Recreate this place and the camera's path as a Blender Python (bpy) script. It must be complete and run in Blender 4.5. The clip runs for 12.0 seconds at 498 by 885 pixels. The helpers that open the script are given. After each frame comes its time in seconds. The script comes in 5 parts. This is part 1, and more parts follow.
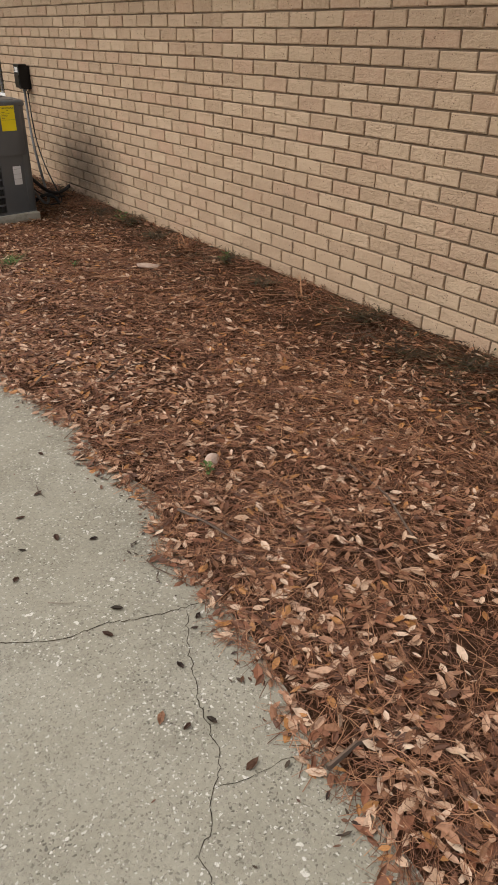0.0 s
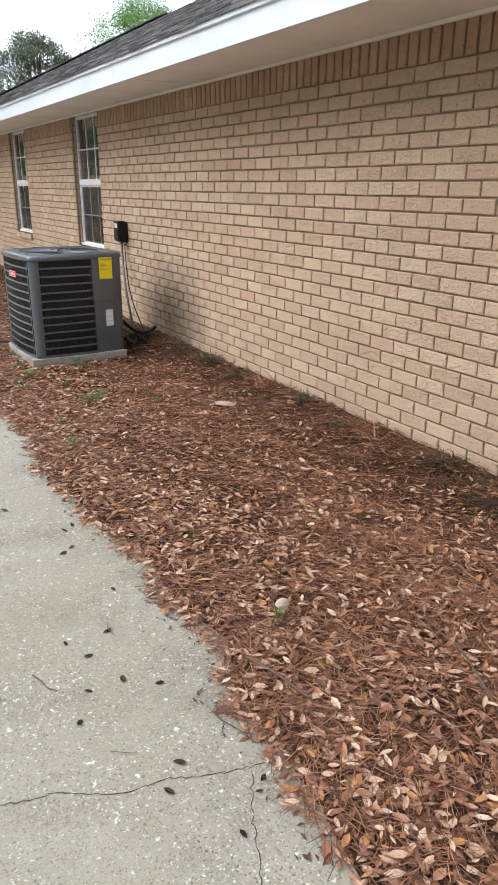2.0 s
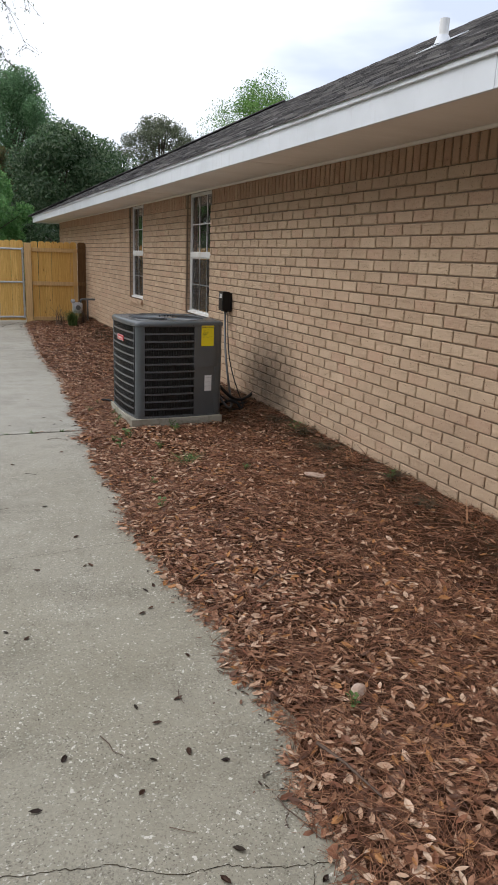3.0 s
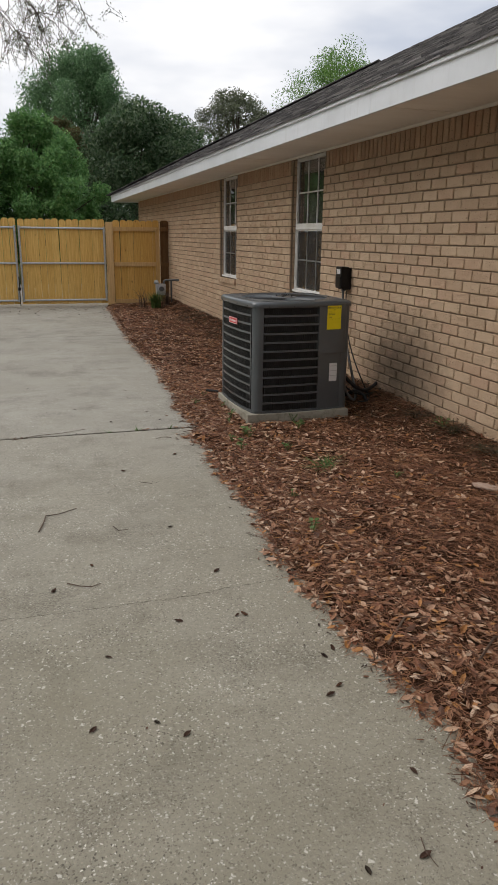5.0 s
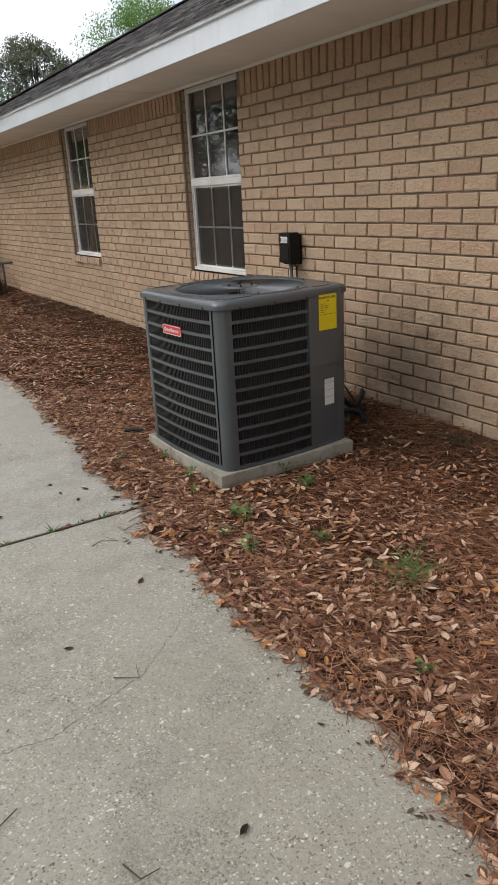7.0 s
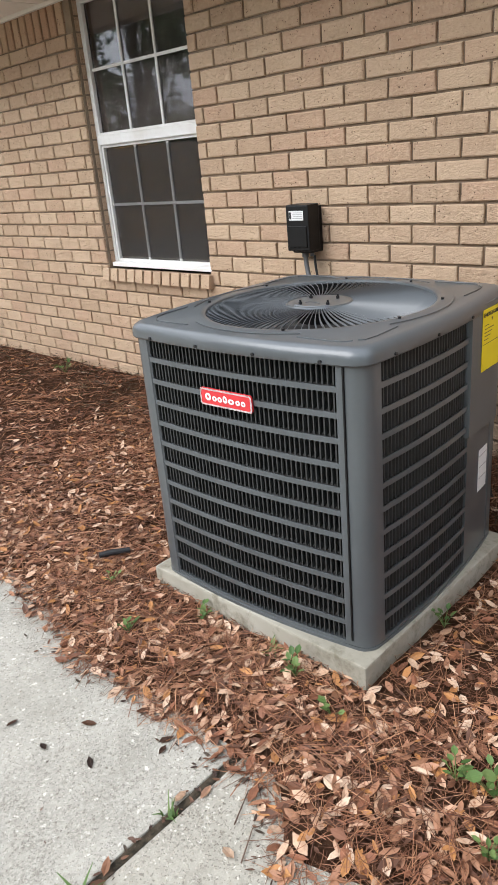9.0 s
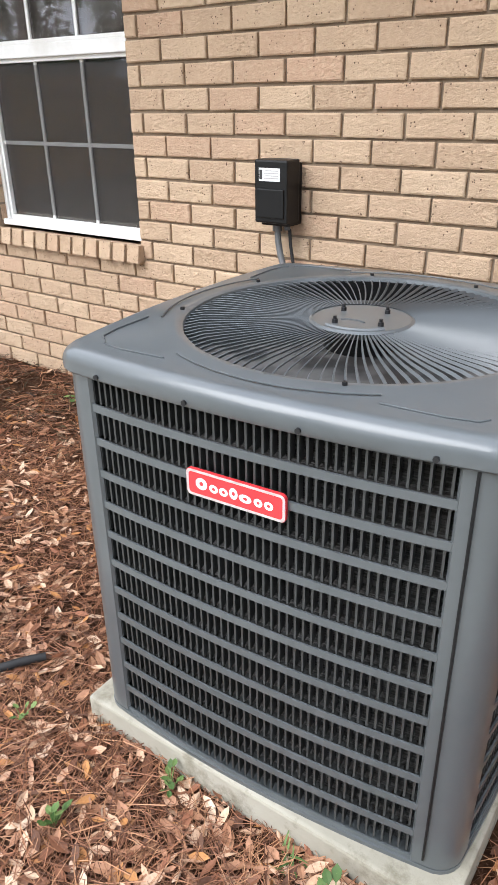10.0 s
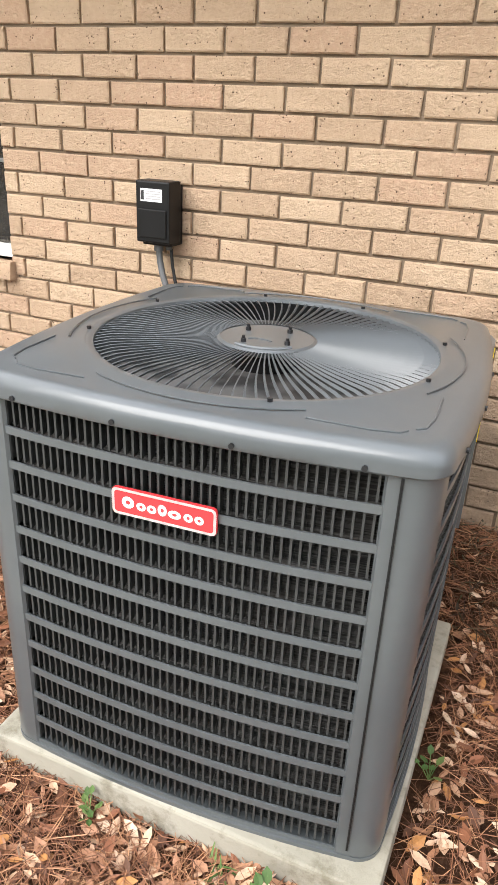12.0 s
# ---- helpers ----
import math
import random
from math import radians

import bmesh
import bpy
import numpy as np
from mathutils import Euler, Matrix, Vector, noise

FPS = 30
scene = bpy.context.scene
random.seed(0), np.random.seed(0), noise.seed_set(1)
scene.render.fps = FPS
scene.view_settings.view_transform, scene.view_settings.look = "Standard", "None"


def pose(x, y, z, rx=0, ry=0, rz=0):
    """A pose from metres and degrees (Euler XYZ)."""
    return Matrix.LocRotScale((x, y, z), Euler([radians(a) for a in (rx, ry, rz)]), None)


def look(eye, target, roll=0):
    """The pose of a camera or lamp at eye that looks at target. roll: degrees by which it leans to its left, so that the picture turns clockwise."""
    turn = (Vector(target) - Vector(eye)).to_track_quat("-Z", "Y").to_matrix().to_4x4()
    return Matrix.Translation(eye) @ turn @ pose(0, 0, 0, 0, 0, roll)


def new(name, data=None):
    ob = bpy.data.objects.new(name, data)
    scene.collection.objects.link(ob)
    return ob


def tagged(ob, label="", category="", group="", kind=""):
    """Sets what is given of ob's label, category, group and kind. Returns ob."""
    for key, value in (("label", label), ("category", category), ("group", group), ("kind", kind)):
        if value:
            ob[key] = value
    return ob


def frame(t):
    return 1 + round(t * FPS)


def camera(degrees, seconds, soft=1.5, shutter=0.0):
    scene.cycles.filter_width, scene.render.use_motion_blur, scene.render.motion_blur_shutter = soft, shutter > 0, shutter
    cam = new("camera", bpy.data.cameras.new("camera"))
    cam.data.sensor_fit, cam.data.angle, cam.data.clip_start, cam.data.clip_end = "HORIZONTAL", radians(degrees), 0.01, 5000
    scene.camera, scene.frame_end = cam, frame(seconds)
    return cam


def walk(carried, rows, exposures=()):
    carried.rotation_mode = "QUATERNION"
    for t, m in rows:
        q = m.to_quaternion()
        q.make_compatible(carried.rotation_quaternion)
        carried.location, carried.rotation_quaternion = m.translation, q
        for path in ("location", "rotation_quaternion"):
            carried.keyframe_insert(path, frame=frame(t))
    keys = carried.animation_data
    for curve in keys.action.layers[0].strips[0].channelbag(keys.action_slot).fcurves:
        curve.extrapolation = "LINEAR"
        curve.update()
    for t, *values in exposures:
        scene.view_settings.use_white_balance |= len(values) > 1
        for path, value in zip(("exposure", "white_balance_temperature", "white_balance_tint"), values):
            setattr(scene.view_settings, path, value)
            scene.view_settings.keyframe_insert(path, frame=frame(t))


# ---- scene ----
cam = camera(38.8, 12.0, soft=0.5)
PATH = [
    (0, (-0.048, 0.142, 1.505), (0.980, 1.532, 0.501), 0.6),
    (0.5, (-0.041, 0.147, 1.504), (0.972, 1.535, 0.481), 1.5),
    (1, (-0.05, 0.153, 1.513), (0.907, 1.647, 0.591), -0.7),
    (1.5, (-0.066, 0.163, 1.525), (0.847, 1.713, 0.651), -0.4),
    (1.9, (-0.067, 0.171, 1.569), (0.871, 1.776, 0.83), -0.0),
    (2, (-0.069, 0.165, 1.572), (0.885, 1.786, 0.891), 0.4),
    (2.5, (-0.072, 0.164, 1.584), (0.838, 1.854, 1.024), 1.4),
    (3, (-0.055, 0.169, 1.589), (0.692, 1.954, 1.084), 2.1),
    (3.5, (-0.132, 0.248, 1.597), (0.512, 2.075, 1.099), 3.5),
    (3.7, (-0.224, 0.278, 1.597), (0.416, 2.107, 1.101), 2.4),
    (5.3, (-0.25, 1.45, 1.486), (0.317, 3.271, 0.885), 0.9),
    (5.5, (-0.29, 1.654, 1.522), (0.345, 3.438, 0.881), 0.5),
    (6, (-0.303, 2.175, 1.473), (0.444, 3.922, 0.849), -0.2),
    (6.5, (-0.367, 2.746, 1.467), (0.467, 4.442, 0.815), -0.5),
    (6.7, (-0.312, 3.024, 1.5), (0.572, 4.692, 0.839), -1.5),
    (8.3, (-0.113, 4.785, 1.451), (1.081, 6.241, 0.775), -6.4),
    (8.5, (-0.059, 4.983, 1.464), (1.105, 6.45, 0.763), -6.5),
    (9, (0.102, 5.504, 1.453), (1.402, 6.824, 0.698), -5.3),
    (9.5, (0.341, 5.895, 1.414), (1.755, 7.076, 0.635), -3.9),
    (10, (0.58, 6.277, 1.41), (2.039, 7.325, 0.53), -0.9),
    (10.5, (0.785, 6.566, 1.362), (2.287, 7.132, 0.492), -1.5),
    (11, (0.818, 6.637, 1.343), (2.331, 7.076, 0.419), 2.4),
    (11.5, (0.742, 6.574, 1.357), (2.289, 7.019, 0.495), 2.7),
    (12, (0.493, 6.365, 1.422), (2.171, 7.067, 0.591), 2.8),
]
walk(cam, [(t, look(eye, target, roll)) for t, eye, target, roll in PATH], (
    (0.0, 0.76, 6750, 11), (0.5, 1.17, 6350, 10), (1.0, 1.34, 6100, 10), (2.0, 1.27, 6000, 10), (2.5, 1.05, 6000, 10), (3.0, 0.56, 6200, 10), (3.5, 0.1, 6350, 10),
    (5.5, 0.3, 6650, 10), (6.0, 0.52, 6550, 10), (6.5, 0.5, 6450, 10), (8.5, 1.3, 6200, 10), (9.0, 1.42, 6150, 10), (10.0, 1.80, 6080, 10), (11.0, 1.90, 6180, 10), (12.0, 1.95, 6500, 10)))

# ---- world, sun ----
world = bpy.data.worlds.new("overcast_sky")
scene.world = world
world.use_nodes = True
wt = world.node_tree
wt.nodes.clear()
w_out = wt.nodes.new("ShaderNodeOutputWorld")
w_bg = wt.nodes.new("ShaderNodeBackground")
w_sky = wt.nodes.new("ShaderNodeTexSky")
w_sky.sky_type, w_sky.sun_disc = "NISHITA", False
w_sky.sun_elevation, w_sky.sun_rotation = radians(42), radians(-66)
w_sky.dust_density, w_sky.air_density = 4.0, 1.0
w_co = wt.nodes.new("ShaderNodeTexCoord")
w_map = wt.nodes.new("ShaderNodeMapping")
w_map.inputs["Scale"].default_value = (1.0, 1.0, 3.2)
w_noise = wt.nodes.new("ShaderNodeTexNoise")
w_noise.inputs["Scale"].default_value, w_noise.inputs["Detail"].default_value = 2.2, 5.0
w_ramp = wt.nodes.new("ShaderNodeValToRGB")
w_ramp.color_ramp.elements[0].position, w_ramp.color_ramp.elements[0].color = 0.38, (9.0, 9.8, 11.5, 1)
w_ramp.color_ramp.elements[1].position, w_ramp.color_ramp.elements[1].color = 0.62, (17.0, 17.0, 17.2, 1)
w_mix = wt.nodes.new("ShaderNodeMix")
w_mix.data_type = "RGBA"
w_mix.inputs[0].default_value = 0.86
wt.links.new(w_co.outputs["Generated"], w_map.inputs["Vector"])
wt.links.new(w_map.outputs["Vector"], w_noise.inputs["Vector"])
wt.links.new(w_noise.outputs["Fac"], w_ramp.inputs["Fac"])
wt.links.new(w_sky.outputs["Color"], w_mix.inputs[6])
wt.links.new(w_ramp.outputs["Color"], w_mix.inputs[7])
wt.links.new(w_mix.outputs[2], w_bg.inputs["Color"])
w_bg.inputs["Strength"].default_value = 0.064
wt.links.new(w_bg.outputs["Background"], w_out.inputs["Surface"])

sun_data = bpy.data.lights.new("sun", "SUN")
sun_data.energy, sun_data.angle, sun_data.color = 1.35, radians(48), (1.0, 0.975, 0.94)
sun = new("sun", sun_data)
sun.matrix_world = look((-6.0, 5.6, 5.9), (0, 3.0, 0))

# ---- materials ----


def noise_tex(t, scale, detail=4.0, rough=0.6, vec=None):
    n = t.nodes.new("ShaderNodeTexNoise")
    n.inputs["Scale"].default_value, n.inputs["Detail"].default_value, n.inputs["Roughness"].default_value = scale, detail, rough
    t.links.new(vec if vec else place(t), n.inputs["Vector"])
    return n.outputs["Fac"]


def place(t, sx=1.0, sy=1.0, sz=1.0):
    g = t.nodes.new("ShaderNodeNewGeometry")
    m = t.nodes.new("ShaderNodeMapping")
    m.inputs["Scale"].default_value = (sx, sy, sz)
    t.links.new(g.outputs["Position"], m.inputs["Vector"])
    return m.outputs["Vector"]


def cells(t, scale, out="Distance", vec=None, rnd=1.0):
    n = t.nodes.new("ShaderNodeTexVoronoi")
    n.inputs["Scale"].default_value, n.inputs["Randomness"].default_value = scale, rnd
    t.links.new(vec if vec else place(t), n.inputs["Vector"])
    return n.outputs[out]


def ramp(t, fac, *stops):
    r = t.nodes.new("ShaderNodeValToRGB")
    while len(r.color_ramp.elements) < len(stops):
        r.color_ramp.elements.new(0.5)
    for e, (p, c) in zip(r.color_ramp.elements, stops):
        e.position, e.color = p, (c, c, c, 1) if isinstance(c, float) else (*c, 1)
    t.links.new(fac, r.inputs["Fac"])
    return r.outputs["Color"]


def blend(t, fac, a, b, kind="MIX"):
    n = t.nodes.new("ShaderNodeMix")
    n.data_type, n.blend_type = "RGBA", kind
    for i, v in ((0, fac), (6, a), (7, b)):
        if isinstance(v, (int, float)):
            n.inputs[i].default_value = v
        elif isinstance(v, tuple):
            n.inputs[i].default_value = (*v, 1)
        else:
            t.links.new(v, n.inputs[i])
    return n.outputs[2]


def math_node(t, op, a, b):
    n = t.nodes.new("ShaderNodeMath")
    n.operation = op
    for i, v in ((0, a), (1, b)):
        if isinstance(v, (int, float)):
            n.inputs[i].default_value = v
        else:
            t.links.new(v, n.inputs[i])
    return n.outputs[0]


def chance(t):
    """One random number for each piece, whether it is an object or an island of a mesh."""
    o = t.nodes.new("ShaderNodeObjectInfo")
    g = t.nodes.new("ShaderNodeNewGeometry")
    return math_node(t, "FRACT", math_node(t, "ADD", o.outputs["Random"], g.outputs["Random Per Island"]), 0.0)


def surface(name, rough=0.6, metal=0.0, spec=0.5):
    m = bpy.data.materials.new(name)
    m.use_nodes = True
    t = m.node_tree
    b = t.nodes["Principled BSDF"]
    b.inputs["Roughness"].default_value, b.inputs["Metallic"].default_value = rough, metal
    b.inputs["Specular IOR Level"].default_value = spec
    return m, t, b


def finish(t, b, colour, height=None, strength=0.3, dist=0.01):
    if isinstance(colour, tuple):
        b.inputs["Base Color"].default_value = (*colour, 1)
    else:
        t.links.new(colour, b.inputs["Base Color"])
    if height is not None:
        n = t.nodes.new("ShaderNodeBump")
        n.inputs["Strength"].default_value, n.inputs["Distance"].default_value = strength, dist
        t.links.new(height, n.inputs["Height"])
        t.links.new(n.outputs["Normal"], b.inputs["Normal"])


def dark_patch(t, c, amount):
    """A dark brown patch low on the wall beside the condenser, broken at its rim."""
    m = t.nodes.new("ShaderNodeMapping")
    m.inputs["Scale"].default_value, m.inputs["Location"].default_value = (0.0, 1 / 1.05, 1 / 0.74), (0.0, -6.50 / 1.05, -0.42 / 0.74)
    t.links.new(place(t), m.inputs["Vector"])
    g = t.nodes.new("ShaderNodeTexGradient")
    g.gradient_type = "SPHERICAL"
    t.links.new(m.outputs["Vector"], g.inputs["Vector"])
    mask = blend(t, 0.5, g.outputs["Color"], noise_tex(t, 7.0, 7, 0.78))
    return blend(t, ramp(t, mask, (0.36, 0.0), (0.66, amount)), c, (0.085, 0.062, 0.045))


def brick_material(name, low, mid, high):
    m, t, b = surface(name, 0.85, spec=0.25)
    pink = (mid[0] * 1.0, mid[1] * 0.92, mid[2] * 0.93)
    c = ramp(t, chance(t), (0.0, low), (0.2, mid), (0.4, pink), (0.55, mid), (0.8, high), (1.0, mid))
    c = blend(t, ramp(t, noise_tex(t, 3.0, 5), (0.35, 0.0), (0.7, 0.55)), c, low)
    c = blend(t, ramp(t, noise_tex(t, 55.0, 3), (0.48, 0.0), (0.62, 0.35)), c, high)
    pits = ramp(t, cells(t, 75.0), (0.14, 1.0), (0.26, 0.0))
    gate = ramp(t, noise_tex(t, 19.0, 5, 0.7), (0.50, 0.0), (0.58, 0.95))
    dark = blend(t, pits, (0, 0, 0), gate)
    c = blend(t, dark, c, (0.10, 0.055, 0.035))
    c = blend(t, ramp(t, noise_tex(t, 1.3, 6, 0.7), (0.45, 0.0), (0.75, 0.3)), c, (0.34, 0.235, 0.165))
    h = blend(t, 0.6, noise_tex(t, 130.0, 4, 0.7), ramp(t, noise_tex(t, 30.0, 6, 0.72, place(t, 1, 0.8, 1.15)), (0.34, 0.0), (0.62, 1.0)))
    h = blend(t, dark, h, (0, 0, 0))
    finish(t, b, dark_patch(t, c, 0.68), h, 0.95, 0.009)
    return m


brick_mat = brick_material("tan_brick", (0.468, 0.331, 0.221), (0.53, 0.381, 0.257), (0.61, 0.455, 0.312))
# redder soldier bricks, their colour also darkened for shade under the eave
soldier_mat = brick_material("soldier_brick", (0.42, 0.265, 0.17), (0.48, 0.32, 0.208), (0.54, 0.38, 0.255))

mortar_mat, t, b = surface("mortar", 0.95, spec=0.1)
finish(t, b, dark_patch(t, blend(t, ramp(t, noise_tex(t, 5.0, 5), (0.3, 0.0), (0.7, 1.0)), (0.18, 0.134, 0.095), (0.315, 0.243, 0.174)), 0.6), noise_tex(t, 160.0, 3), 0.5, 0.004)


def warped(t, scale, amount):
    """Position pushed about by noise, for stones of uneven shape."""
    n = t.nodes.new("ShaderNodeTexNoise")
    n.inputs["Scale"].default_value, n.inputs["Detail"].default_value = scale, 3.0
    t.links.new(place(t), n.inputs["Vector"])
    v = t.nodes.new("ShaderNodeVectorMath")
    v.operation = "MULTIPLY_ADD"
    v.inputs[1].default_value = (amount, amount, amount)
    t.links.new(n.outputs["Color"], v.inputs[0])
    t.links.new(place(t), v.inputs[2])
    return v.outputs["Vector"]


def concrete_material(name, base, pale, pebbles, smooth_end=None):
    m, t, b = surface(name, 0.9, spec=0.2)
    big = ramp(t, noise_tex(t, 0.9, 6, 0.65), (0.3, 0.0), (0.7, 1.0))
    c = blend(t, big, base, pale)
    if smooth_end:
        # the slab keeps its pale trowelled skin towards one end and is worn to the aggregate at the other
        xyz = t.nodes.new("ShaderNodeSeparateXYZ")
        t.links.new(place(t), xyz.inputs["Vector"])
        skin = math_node(t, "ADD", math_node(t, "MULTIPLY", xyz.outputs["Y"], 0.16), math_node(t, "MULTIPLY", noise_tex(t, 0.8, 5, 0.7), 0.7))
        skin = ramp(t, math_node(t, "MULTIPLY", skin, 0.5), (0.42, 0.0), (0.68, 1.0))
        c = blend(t, skin, c, smooth_end)
    c = blend(t, ramp(t, noise_tex(t, 2.7, 6, 0.7), (0.52, 0.0), (0.75, 0.5)), c, (0.16, 0.148, 0.11))
    c = blend(t, ramp(t, noise_tex(t, 60.0, 4, 0.75), (0.35, 0.28), (0.6, 0.0)), c, (0.14, 0.128, 0.10))
    pushed = warped(t, 70.0, 0.02)
    stone = ramp(t, cells(t, 105.0, vec=pushed), (0.26, 1.0), (0.44, 0.0))
    tint = ramp(t, cells(t, 105.0, "Color", vec=pushed), (0.25, (0.10, 0.088, 0.07)), (0.42, (0.24, 0.215, 0.17)), (0.6, (0.40, 0.36, 0.28)), (0.78, (0.72, 0.68, 0.6)))
    where = ramp(t, noise_tex(t, 2.6, 6, 0.7), (0.42, pebbles * 0.3), (0.54, pebbles * 0.65), (0.68, pebbles))
    c = blend(t, blend(t, stone, (0, 0, 0), where), c, tint)
    odd = warped(t, 34.0, 0.05)
    size = ramp(t, noise_tex(t, 13.0, 2), (0.35, 0.02), (0.65, 0.11))
    big_stone = ramp(t, math_node(t, "SUBTRACT", cells(t, 26.0, vec=odd), size), (0.05, 1.0), (0.10, 0.0))
    pick = ramp(t, cells(t, 26.0, "Color", vec=odd), (0.40, 0.0), (0.46, 0.75))
    c = blend(t, blend(t, big_stone, (0, 0, 0), pick), c, (0.68, 0.64, 0.56))
    c = blend(t, ramp(t, noise_tex(t, 115.0, 2, 0.6), (0.62, 0.0), (0.67, 0.65)), c, (0.13, 0.112, 0.088))
    c = blend(t, ramp(t, noise_tex(t, 0.55, 6, 0.7), (0.5, 0.0), (0.72, 0.28)), c, (0.19, 0.172, 0.115))
    grit = ramp(t, noise_tex(t, 1.7, 7, 0.75), (0.50, 0.0), (0.66, 0.6))
    c = blend(t, blend(t, ramp(t, noise_tex(t, 95.0, 3, 0.8), (0.46, 1.0), (0.54, 0.0)), (0, 0, 0), grit), c, (0.10, 0.088, 0.068))
    h = blend(t, 0.5, noise_tex(t, 90.0, 5, 0.7), stone)
    finish(t, b, c, h, 0.55, 0.005)
    return m


concrete_mat = concrete_material("weathered_concrete", (0.275, 0.248, 0.183), (0.375, 0.347, 0.275), 1.0, (0.385, 0.36, 0.30))
smooth_concrete_mat = concrete_material("smooth_concrete", (0.365, 0.343, 0.29), (0.44, 0.418, 0.36), 0.6)
pad_mat, t, b = surface("pad_concrete", 0.9, spec=0.2)
c = blend(t, ramp(t, noise_tex(t, 2.5, 5, 0.6), (0.3, 0.0), (0.7, 1.0)), (0.27, 0.25, 0.195), (0.41, 0.385, 0.32))
c = blend(t, ramp(t, noise_tex(t, 9.0, 6, 0.75), (0.50, 0.0), (0.66, 0.75)), c, (0.15, 0.132, 0.09))
finish(t, b, c, noise_tex(t, 70.0, 5, 0.7), 0.5, 0.004)

crack_mat, t, b = surface("crack_dirt", 1.0, spec=0.0)
finish(t, b, blend(t, ramp(t, noise_tex(t, 40.0, 4), (0.4, 0.0), (0.6, 1.0)), (0.03, 0.026, 0.02), (0.075, 0.06, 0.042)), noise_tex(t, 150.0, 3), 0.5, 0.003)

soil_mat, t, b = surface("mulch_soil", 1.0, spec=0.05)
c = ramp(t, noise_tex(t, 45.0, 6, 0.75), (0.3, (0.022, 0.012, 0.008)), (0.5, (0.060, 0.030, 0.017)), (0.7, (0.12, 0.062, 0.035)))
finish(t, b, c, noise_tex(t, 110.0, 6, 0.8), 1.0, 0.015)

lawn_mat, t, b = surface("lawn_ground", 1.0, spec=0.1)
c = ramp(t, noise_tex(t, 6.0, 8, 0.8), (0.35, (0.045, 0.055, 0.018)), (0.55, (0.085, 0.10, 0.03)), (0.7, (0.16, 0.13, 0.06)))
finish(t, b, c, noise_tex(t, 60.0, 5), 1.0, 0.03)


def leaf_material(name, *cols, rough=0.6, veins=0.3):
    m, t, b = surface(name, rough, spec=0.35)
    n = len(cols) - 1
    c = ramp(t, chance(t), *[(i / (n + 1), c) for i, c in enumerate(cols)])
    c.node.color_ramp.interpolation = "CONSTANT"
    c = blend(t, ramp(t, noise_tex(t, 140.0, 3), (0.4, 0.0), (0.7, veins)), c, (0.08, 0.04, 0.02))
    finish(t, b, c, noise_tex(t, 220.0, 2), 0.3, 0.002)
    return m


litter_mat = leaf_material("dry_leaf", (0.150, 0.060, 0.030), (0.310, 0.151, 0.081), (0.60, 0.405, 0.272), (0.40, 0.205, 0.118), (0.20, 0.082, 0.042), (0.66, 0.475, 0.335), (0.45, 0.205, 0.068), (0.105, 0.047, 0.027), (0.54, 0.345, 0.22), (0.255, 0.10, 0.05), (0.50, 0.30, 0.19), (0.34, 0.165, 0.09))
straw_mat = leaf_material("pine_straw", (0.095, 0.038, 0.019), (0.25, 0.105, 0.052), (0.43, 0.225, 0.118), (0.165, 0.066, 0.032), (0.31, 0.14, 0.072), (0.13, 0.054, 0.027), veins=0.1)
dark_leaf_mat = leaf_material("fallen_dark_leaf", (0.035, 0.02, 0.014), (0.09, 0.045, 0.028), (0.14, 0.065, 0.035), (0.05, 0.035, 0.022))
weed_mat = leaf_material("weed_leaf", (0.05, 0.10, 0.022), (0.085, 0.145, 0.036), (0.13, 0.19, 0.055), veins=0.1)
decay_mat = leaf_material("decayed_litter", (0.035, 0.022, 0.013), (0.065, 0.040, 0.022), (0.045, 0.040, 0.018), (0.10, 0.060, 0.033), (0.055, 0.055, 0.022), veins=0.2)
twig_mat = leaf_material("twig_bark", (0.07, 0.05, 0.038), (0.15, 0.10, 0.07), (0.10, 0.065, 0.045))

unit_mat, t, b = surface("grey_coated_steel", 0.40, 0.0, 0.5)
c = blend(t, ramp(t, noise_tex(t, 2.2, 6, 0.7), (0.35, 0.0), (0.7, 1.0)), (0.070, 0.079, 0.084), (0.088, 0.097, 0.101))
finish(t, b, c, noise_tex(t, 420.0, 2), 0.04, 0.001)
b.inputs["Coat Weight"].default_value, b.inputs["Coat Roughness"].default_value = 0.5, 0.12

vane_mat, t, b = surface("guard_steel", 0.40, 0.05, 0.55)
finish(t, b, blend(t, noise_tex(t, 6.0, 4), (0.075, 0.082, 0.087), (0.098, 0.106, 0.111)))

# fins darker than the unit's paint: the slots' shade is in the colour
shaded_fin_mat, t, b = surface("shaded_louvre_steel", 0.4)
finish(t, b, blend(t, noise_tex(t, 30.0, 4), (0.026, 0.028, 0.028), (0.044, 0.045, 0.044)))
coil_mat, t, b = surface("coil_fins", 0.75, 0.15)
lines = ramp(t, noise_tex(t, 1.0, 2, 0.5, place(t, 12, 12, 420)), (0.42, 0.0), (0.58, 1.0))
rust = ramp(t, noise_tex(t, 6.0, 5), (0.5, 0.0), (0.75, 0.5))
c = blend(t, lines, (0.02, 0.02, 0.02), (0.10, 0.098, 0.094))
finish(t, b, blend(t, rust, c, (0.05, 0.034, 0.025)), lines, 0.5, 0.002)
black_mat, t, b = surface("black_plastic", 0.42, spec=0.25)
finish(t, b, blend(t, noise_tex(t, 12.0, 4), (0.005, 0.005, 0.0055), (0.010, 0.010, 0.010)), noise_tex(t, 300.0, 2), 0.15, 0.001)
rubber_mat, t, b = surface("black_rubber", 0.7)
